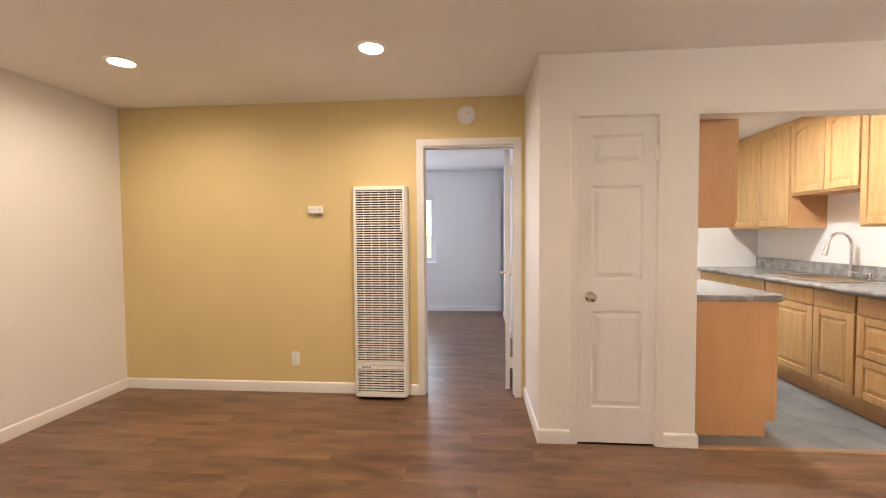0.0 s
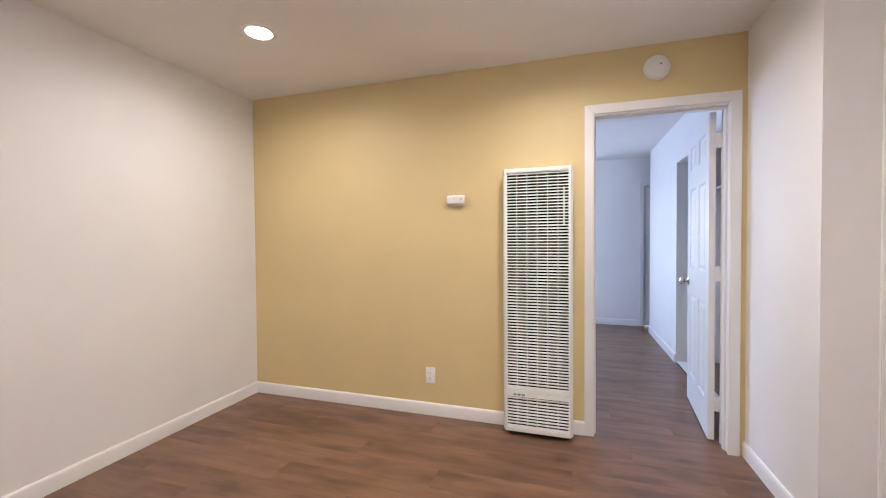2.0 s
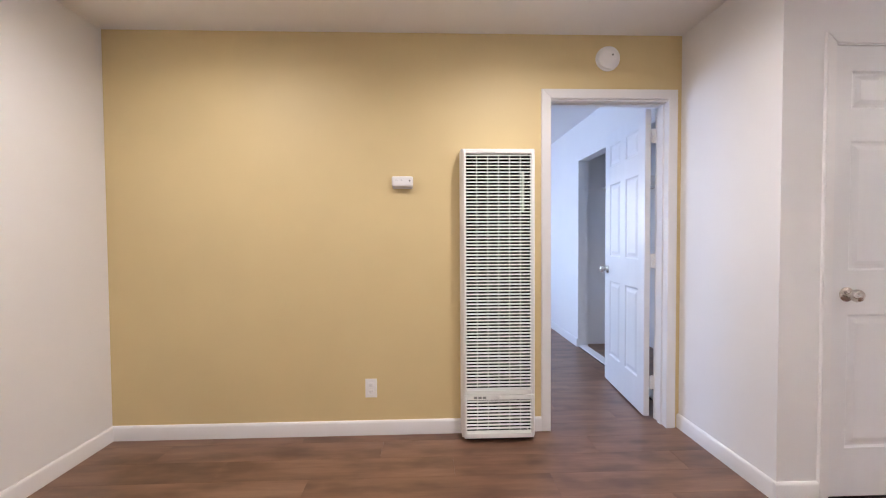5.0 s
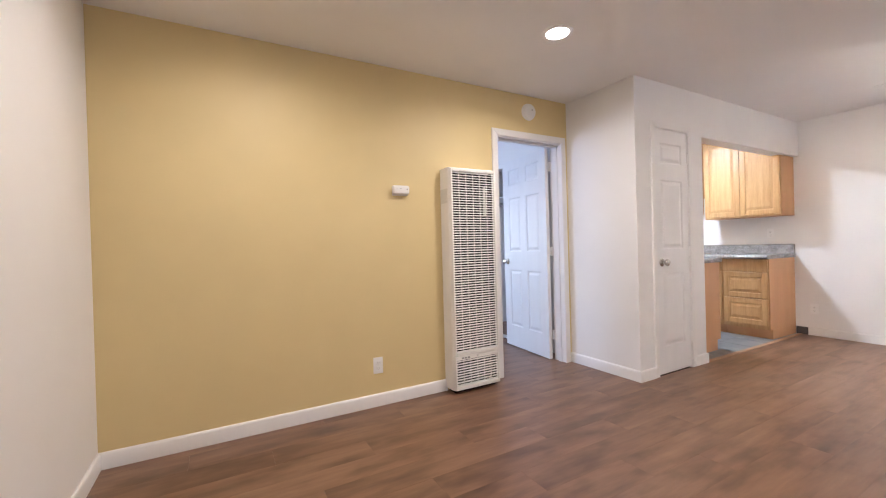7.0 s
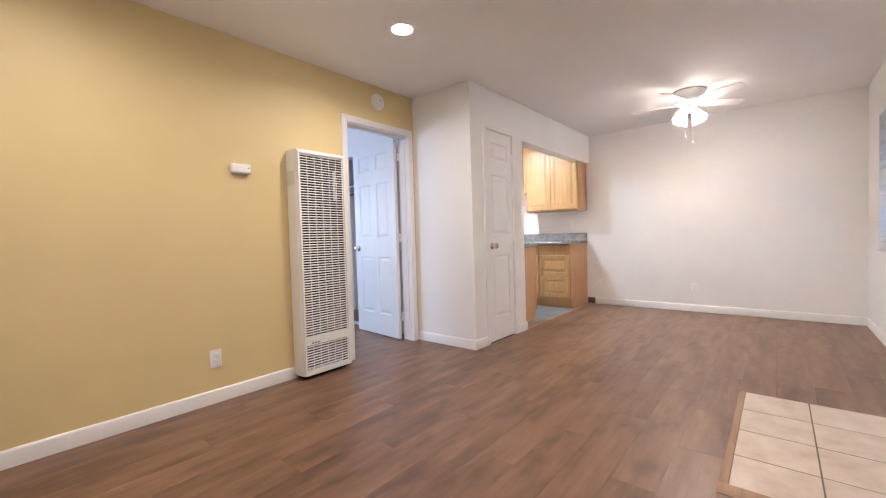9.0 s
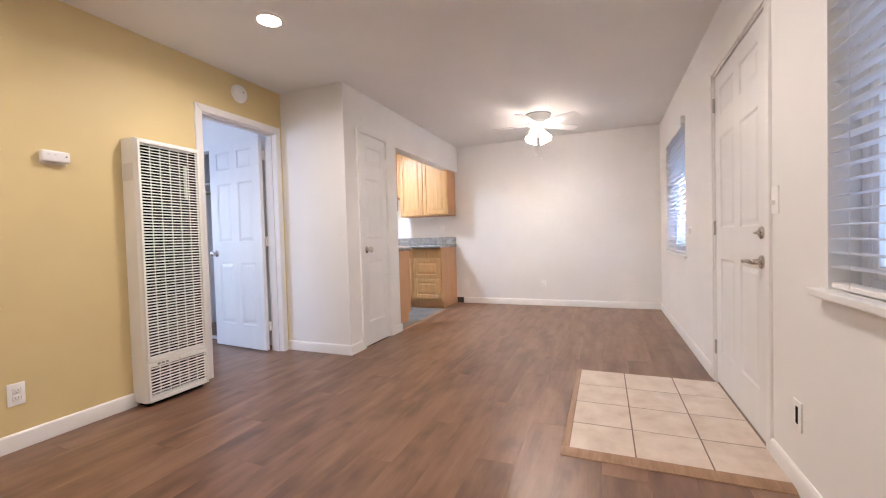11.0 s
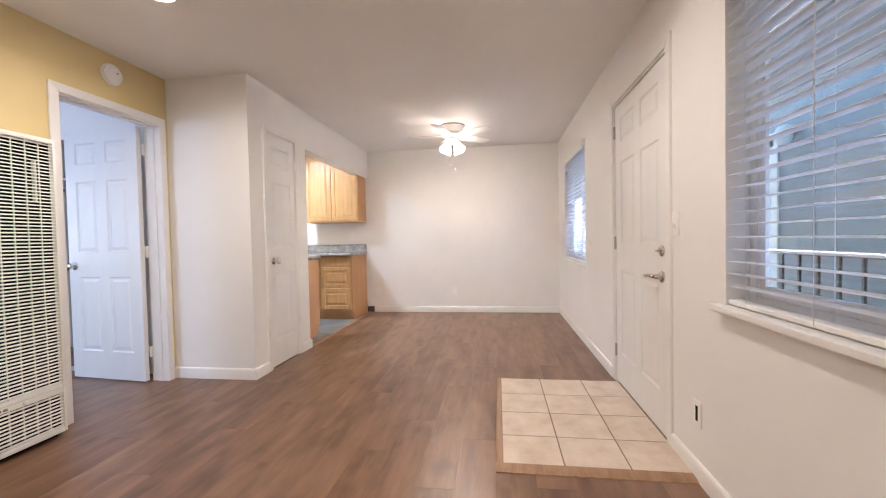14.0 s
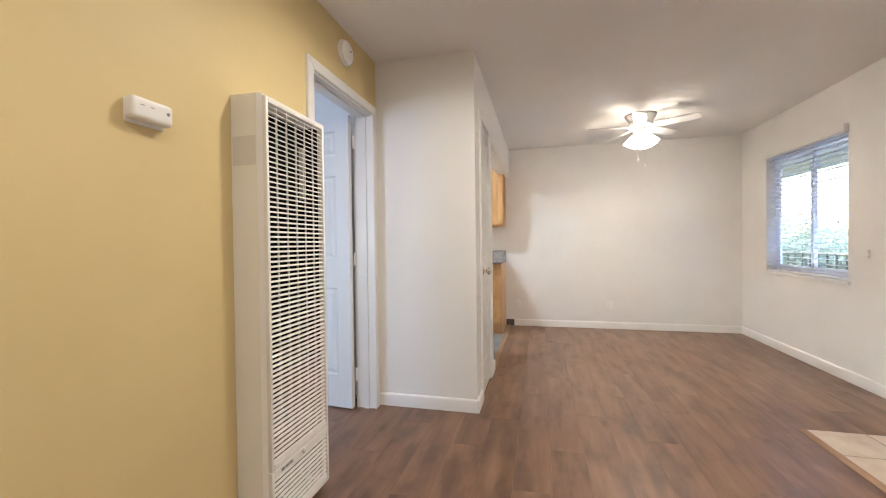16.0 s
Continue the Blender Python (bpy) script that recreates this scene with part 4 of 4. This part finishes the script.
arc = [(0, 0, 0.06), (0, 0, 0.16), (0, 0, 0.29)] + [(-0.105 + 0.105 * math.cos(a), -0.01 * (1 - math.cos(a)), 0.29 + 0.105 * math.sin(a)) for a in [math.pi * k / 12 for k in range(1, 12)]]
tube(bm, arc + [(-0.214, -0.02, 0.275)], 0.0125, 14)
part("spout", bm, CHROME, fc)
bm = bmesh.new()
tube(bm, [(-0.212, -0.020, 0.290), (-0.220, -0.021, 0.262), (-0.232, -0.022, 0.222), (-0.236, -0.0225, 0.205)], [0.014, 0.017, 0.021, 0.022], 16)
part("spray_head", bm, CHROME, fc)
bm = bmesh.new()
tube(bm, [(0, -0.016, 0.050), (0, -0.060, 0.054), (0, -0.085, 0.056)], 0.009, 12)
tube(bm, [(0, -0.085, 0.050), (0, -0.090, 0.085), (0.0, -0.094, 0.120)], [0.008, 0.006, 0.005], 10)
part("handle", bm, CHROME, fc)
sp = thing("soap_dispenser", pose(2.935, 4.16, 0.926), "small steel soap dispenser beside the faucet", "soap dispenser")
bm = bmesh.new()
lathe(bm, [(0, 0), (0.020, 0), (0.018, 0.008), (0.009, 0.012), (0.009, 0.045), (0.012, 0.05), (0.011, 0.06), (0, 0.062)], 16)
tube(bm, [(0, 0, 0.052), (-0.05, 0, 0.056), (-0.058, 0, 0.046)], 0.005, 8)
part("pump", bm, CHROME, sp)

# wall cabinets along the end wall
UX = 2.685
for y0, y1, z0, arch, label in ((3.165, 3.97, 1.370, False, "honey maple wall cabinet with two panel doors"), (3.971, 4.67, 1.680, True, "short honey maple wall cabinet above the sink"), (4.671, 5.60, 1.370, False, "honey maple wall cabinet beyond the sink")):
    c = thing("wall_cabinet", pose(0, 0, 0), label, "cabinet", "kitchen wall cabinets")
    carcass(c, UX, XR, y0, y1, z0, 2.398)
    frame_face(c, UX, -1, y0, y1, z0, 2.398)
    mid = (y0 + y1) / 2 if not arch else 4.29
    for p, q in ((y0 + 0.008, mid - 0.003), (mid + 0.003, y1 - 0.008)):
        front(c, "door", p, q, z0 + 0.020, 2.345, UX - 0.004, "raised-panel maple door", arch)

# units along the closet side: end panels face the living room
lb = thing("base_cabinet", pose(0, 0, 0), "honey maple base cabinet with a plain end panel", "cabinet", "kitchen base cabinets")
carcass(lb, 1.005, 1.585, 3.285, 4.20, 0.0, 0.885, (1.005, 1.53, 0.105))
frame_face(lb, 1.585, 1, 3.285, 4.20, 0.105, 0.885)
for p, q in ((3.30, 3.74), (3.748, 4.19)):
    front(lb, "drawer", p, q, 0.745, 0.872, 1.589, "flat top drawer front", sign=1, flat=True)
    front(lb, "door", p, q, 0.150, 0.735, 1.589, "raised-panel maple door", sign=1)
lw = thing("worktop", pose(0, 0, 0), "grey speckled laminate worktop with a rounded corner", "worktop")
bm = bmesh.new()
r = 0.05
corner = [(1.645 - r + r * math.sin(a), 3.262 + r - r * math.cos(a), 0.887) for a in [math.pi / 2 * k / 8 for k in range(9)]]
prism(bm, [(1.007, 3.262, 0.887)] + corner + [(1.645, 4.20, 0.887), (1.007, 4.20, 0.887)], (0, 0, 0.040))
bmesh.ops.bevel(bm, geom=[e for e in bm.edges if abs(e.verts[0].co.z - e.verts[1].co.z) < 1e-5], offset=0.010, segments=3, affect="EDGES")
part("slab", bm, COUNTER, lw)
lu = thing("wall_cabinet", pose(0, 0, 0), "honey maple wall cabinet with a plain end panel", "cabinet", "kitchen wall cabinets")
carcass(lu, 1.005, 1.310, 3.275, 4.20, 1.365, 2.398)
frame_face(lu, 1.310, 1, 3.275, 4.20, 1.365, 2.398)
for p, q in ((3.283, 3.735), (3.741, 4.19)):
    front(lu, "door", p, q, 1.385, 2.345, 1.314, "raised-panel maple door", sign=1)

# ---- bedroom closet fittings ----
cs = thing("closet_shelf", pose(0, 0, 0), "white closet shelf with a hanging rod below", "shelf")
boxed("shelf_board", TRIM, cs, (0.42, 0.90, 4.05, 5.80, 1.735, 1.755), 0.002)
bm = bmesh.new()
tube(bm, [(0.55, 4.05, 1.66), (0.55, 5.80, 1.66)], 0.016, 12)
part("rod", bm, HINGE, cs)
bm = bmesh.new()
box(bm, 0.13, 0.22, 4.15, 5.70, 0.0, 0.014, 0.004)
structure("trim_closet_track", bm, TRIM, "white sliding door track on the closet floor", "trim")


# ---- outside ----
bm = bmesh.new()
box(bm, -9, 9, -1.02, 0.158, -0.16, -0.03)
structure("pavement", bm, CONCRETE, "concrete upstairs walkway before the front door", "walkway")
bm = bmesh.new()
box(bm, -7.0, 9.0, -0.92, 8.2, 2.54, 2.72)
structure("roof", bm, ROOFING, "flat grey roof slab with a deep overhang", "roof")
bm = bmesh.new()
box(bm, -7.0, 9.0, -0.91, 0.158, 2.532, 2.538)
structure("trim_soffit", bm, CEIL, "white painted soffit under the overhang", "soffit")
bm = bmesh.new()
box(bm, -7.0, 9.0, -1.05, -0.921, 2.10, 2.72, 0.006)
structure("trim_fascia", bm, FASCIA, "grey painted fascia beam along the overhang", "fascia")
bm = bmesh.new()
box(bm, -1500, 1500, -1500, 1500, -3.3, -3.0)
structure("ground", bm, GRASS, "dry green ground reaching the horizon", "ground")

rl = thing("railing", pose(0, 0, -0.03), "black metal walkway railing with thin balusters", "railing")
for z in (0.09, 0.965):
    boxed("rail", BLACKMETAL, rl, (-9, 9, -0.97, -0.94, z, z + 0.03), 0.003)
bm = bmesh.new()
box(bm, -0.008, 0.008, -0.008, 0.008, 0.12, 0.965)
me = as_mesh("baluster", bm, BLACKMETAL, 0)
for k in range(74):
    s = new("baluster", me)
    s.parent = rl
    s.location = (-5.0 + 0.17 * k, -0.955, 0)
bm = bmesh.new()
box(bm, -0.02, 0.02, -0.02, 0.02, 0.0, 1.005, 0.003)
me = as_mesh("post", bm, BLACKMETAL, 0)
for k in range(8):
    s = new("post", me)
    s.parent = rl
    s.location = (-7.0 + 2.04 * k, -0.955, 0)

hb = thing("apartment_building", pose(0, 0, 0), "grey-green stucco apartment building across the walkway", "building")
bm = bmesh.new()
wall_boxes(bm, "x", -7.0, 3.25, -2.04, -1.90, -3.0, 5.2, [(2.03, 2.99, -0.03, 2.13)])
box(bm, -7.0, 3.25, -7.0, -2.10, -3.0, 5.2)
part("wall", bm, STUCCO, hb)
boxed("roof", ROOFING, hb, (-7.3, 3.5, -7.2, -1.6, 5.2, 5.4))
boxed("landing", CONCRETE, hb, (-7.0, 3.25, -1.90, -1.35, -0.16, -0.03))
nd = new("door")
nd.parent = hb
nd.matrix_basis = pose(2.05, -1.97, -0.02)
nl = leaf(nd, 0.92, 2.09, 0.044, 2, ROWS6, 0.115)
for ob in (nl, *nl.children):
    ob.data.materials[0] = GREYDOOR
bm = bmesh.new()
for a, b in ((1.965, 2.03), (2.99, 3.055)):
    box(bm, a, b, -1.90, -1.875, -0.03, 2.195, 0.004)
box(bm, 2.03, 2.99, -1.90, -1.875, 2.13, 2.195, 0.004)
part("door_frame", bm, FASCIA, hb)
bm = bmesh.new()
lathe(bm, [(0, 0.0), (0.05, 0.0), (0.075, -0.05), (0.08, -0.14), (0.05, -0.20), (0, -0.21)], 16, (1.75, -1.80, 2.20))
box(bm, 1.70, 1.80, -1.90, -1.80, 2.14, 2.20, 0.01)
part("porch_lamp", bm, FASCIA, hb, "grey unlit porch lamp")


def tree(x, y, h, spread, seed):
    """A tapered trunk with limbs, and a crown of many small leaf clumps with gaps."""
    rng = random.Random(seed)
    t = thing("tree", pose(x, y, -3.0), "leafy green tree beyond the walkway railing", "tree", "trees outside")
    bm = bmesh.new()
    tube(bm, [(0, 0, 0), (0.05, 0.02, h * 0.2), (0.02, -0.05, h * 0.42), (0.1, 0.05, h * 0.75)], [0.22, 0.17, 0.13, 0.05], 10)
    tips = []
    for k in range(11):
        a, z = 2.4 * k + rng.random(), h * rng.uniform(0.30, 0.62)
        r = spread * rng.uniform(0.45, 0.85)
        tip = Vector((r * math.cos(a), r * math.sin(a), z + h * rng.uniform(0.12, 0.34)))
        tube(bm, [(0.03, 0, z), tuple(Vector((0.03, 0, z)).lerp(tip, 0.5) + Vector((0, 0, 0.15))), tuple(tip)], [0.07, 0.04, 0.015], 7)
        tips.append(tip)
    part("trunk", bm, BARK, t)
    verts, faces = [], []
    tips.append(Vector((0.1, 0.05, h * 0.86)))
    for tip in tips:
        for c in range(9):
            centre = tip + Vector((rng.gauss(0, 0.4), rng.gauss(0, 0.4), rng.gauss(0, 0.3))) * spread * 0.45
            size = spread * rng.uniform(0.12, 0.24)
            for q in range(70):
                p = centre + Vector((rng.gauss(0, 1), rng.gauss(0, 1), rng.gauss(0, 0.7))) * size * 0.7
                u = Vector((rng.gauss(0, 1), rng.gauss(0, 1), rng.gauss(0, 1))).normalized() * rng.uniform(0.035, 0.075)
                v = u.orthogonal().normalized() * rng.uniform(0.022, 0.04)
                i = len(verts)
                verts += [p - u, p + v, p + u, p - v]
                faces.append((i, i + 1, i + 2, i + 3))
    me = bpy.data.meshes.new("crown")
    me.from_pydata([tuple(v) for v in verts], [], faces)
    me.materials.append(LEAF)
    ob = new("crown", me)
    ob.parent = t


tree(11.5, -5.2, 4.9, 2.0, 1)
tree(16.0, -6.0, 5.2, 2.3, 2)
tree(16.5, -11.0, 5.4, 2.6, 3)
tree(24.0, -10.0, 6.0, 3.0, 4)
tree(29.0, -5.5, 6.0, 3.0, 5)
tree(21.5, -14.5, 5.8, 3.0, 6)

# ---- entry tiles ----
TX = [-0.967, -0.688, -0.392, -0.096, 0.205]
TY = [0.304, 0.573, 0.875, 1.168]
bm = bmesh.new()
box(bm, TX[0], TX[-1], 0.302, TY[-1], -0.012, 0.0115)
box(bm, FDOOR[0] + 0.02, TX[-1], 0.286, 0.302, -0.012, 0.0115)
entry = structure("floor_entry", bm, GROUT, "beige tiled entry pad with dark grout before the front door", "floor")
tile_rng = random.Random(8)
for a, b in zip(TX, TX[1:]):
    for c, d in zip(TY, TY[1:]):
        bm = bmesh.new()
        w, h = (b - a) / 2 - 0.0031, (d - c) / 2 - 0.0031
        box(bm, -w, w, -h, h, -0.004, 0.005 + tile_rng.uniform(-0.0004, 0.0004), 0.0015)
        t = part("tile", bm, TILE, entry)
        t.location = ((a + b) / 2, (c + d) / 2, 0.008)
for name, d in (("near", (-1.030, TX[0], 0.302, 1.200)), ("side", (TX[0], 0.208, 1.168, 1.200))):
    bm = bmesh.new()
    x0, x1, y0, y1 = d
    if name == "near":
        prism(bm, [(x0, y0, 0), (x1, y0, 0), (x1, y0, 0.014), (x0 + 0.02, y0, 0.012), (x0, y0, 0.003)], (0, y1 - y0, 0))
    else:
        prism(bm, [(x0, y0, 0), (x0, y1, 0), (x0, y1, 0.003), (x0, y1 - 0.012, 0.012), (x0, y0, 0.014)], (x1 - x0, 0, 0))
    structure("trim_reducer", bm, REDUCER, "tan wooden reducer strip round the entry tiles", "trim")

# ---- kitchen floor ----
bm = bmesh.new()
box(bm, 1.005, XR, 3.14, 5.60, -0.012, -0.003)
kfloor = structure("floor_kitchen", bm, GROUT, "blue-grey vinyl tile kitchen floor", "floor")
bm = bmesh.new()
box(bm, -0.1515, 0.1515, -0.1515, 0.1515, -0.003, 0.001, 0.001)
me = as_mesh("vinyl_tile", bm, KTILE, 0)
for i in range(7):
    for j in range(8):
        t = new("vinyl_tile", me)
        t.parent = kfloor
        t.location = (1.005 + 0.155 + 0.305 * i, 3.295 + 0.305 * j, 0.0)
bm = bmesh.new()
prism(bm, [(1.022, 3.105, 0), (1.022, 3.150, 0), (1.022, 3.148, 0.005), (1.022, 3.128, 0.008), (1.022, 3.108, 0.004)], (XR - 1.022 - 0.015, 0, 0))
structure("trim_kitchen_threshold", bm, REDUCER, "narrow wooden strip between plank floor and kitchen", "trim")

# ---- floor planks ----
PW, PL = 0.1815, 1.22
shapes = {}


def plank(rects, xa, xb, ya, yb):
    """One board, cut to the floor it covers: open joints at its own edges only."""
    g = 0.00035
    cx, cy = (xa + xb) / 2, (ya + yb) / 2
    key = tuple(tuple(round(v, 3) for v in (a - cx, b - cx, c - cy, d - cy)) for a, b, c, d in rects)
    if key not in shapes:
        bm = bmesh.new()
        for a, b, c, d in rects:
            a, b = a + (g if a == xa else 0) - cx, b - (g if b == xb else 0) - cx
            c, d = c + (g if c == ya else 0) - cy, d - (g if d == yb else 0) - cy
            v = [bm.verts.new(p) for z in (-0.012, 0.0) for p in ((a, c, z), (b, c, z), (b, d, z), (a, d, z))]
            for k in range(4):
                bm.faces.new((v[k], v[(k + 1) % 4], v[4 + (k + 1) % 4], v[4 + k]))
            bm.faces.new(v[4:])
        shapes[key] = as_mesh("plank", bm, PLANK, 0)
    p = new("plank", shapes[key])
    p.parent = floor
    p.location = (cx, cy, 0)


def lay(regions, seed):
    rng = random.Random(seed)
    rows = int((7.5 - 0.3) / PW) + 2
    for r in range(rows):
        ya, yb = 0.293 + r * PW, 0.293 + (r + 1) * PW
        start = -3.42 - PL * ((r * 0.37 + rng.uniform(-0.06, 0.06)) % 1.0)
        for k in range(7):
            xa, xb = start + k * PL, start + (k + 1) * PL
            rects = []
            for x0, x1, y0, y1 in regions:
                a, b, c, d = max(xa, x0), min(xb, x1), max(ya, y0), min(yb, y1)
                if b - a > 0.004 and d - c > 0.002:
                    rects.append((a, b, c, d))
            if rects:
                plank(rects, xa, xb, ya, yb)


lay([
    (XL, -1.030, 0.302, 1.2005), (0.209, XR, 0.302, 1.2005), (XL, XR, 1.2005, 3.12), (XL, 0.055, 3.12, 3.83),
    (BDOOR[0] + 0.018, BDOOR[1] - 0.018, 3.83, 3.95), (XL, 0.12, 3.95, 7.5), (0.12, 0.90, 7.10, 7.5), (0.23, 0.90, 4.05, 5.80),
], 3)
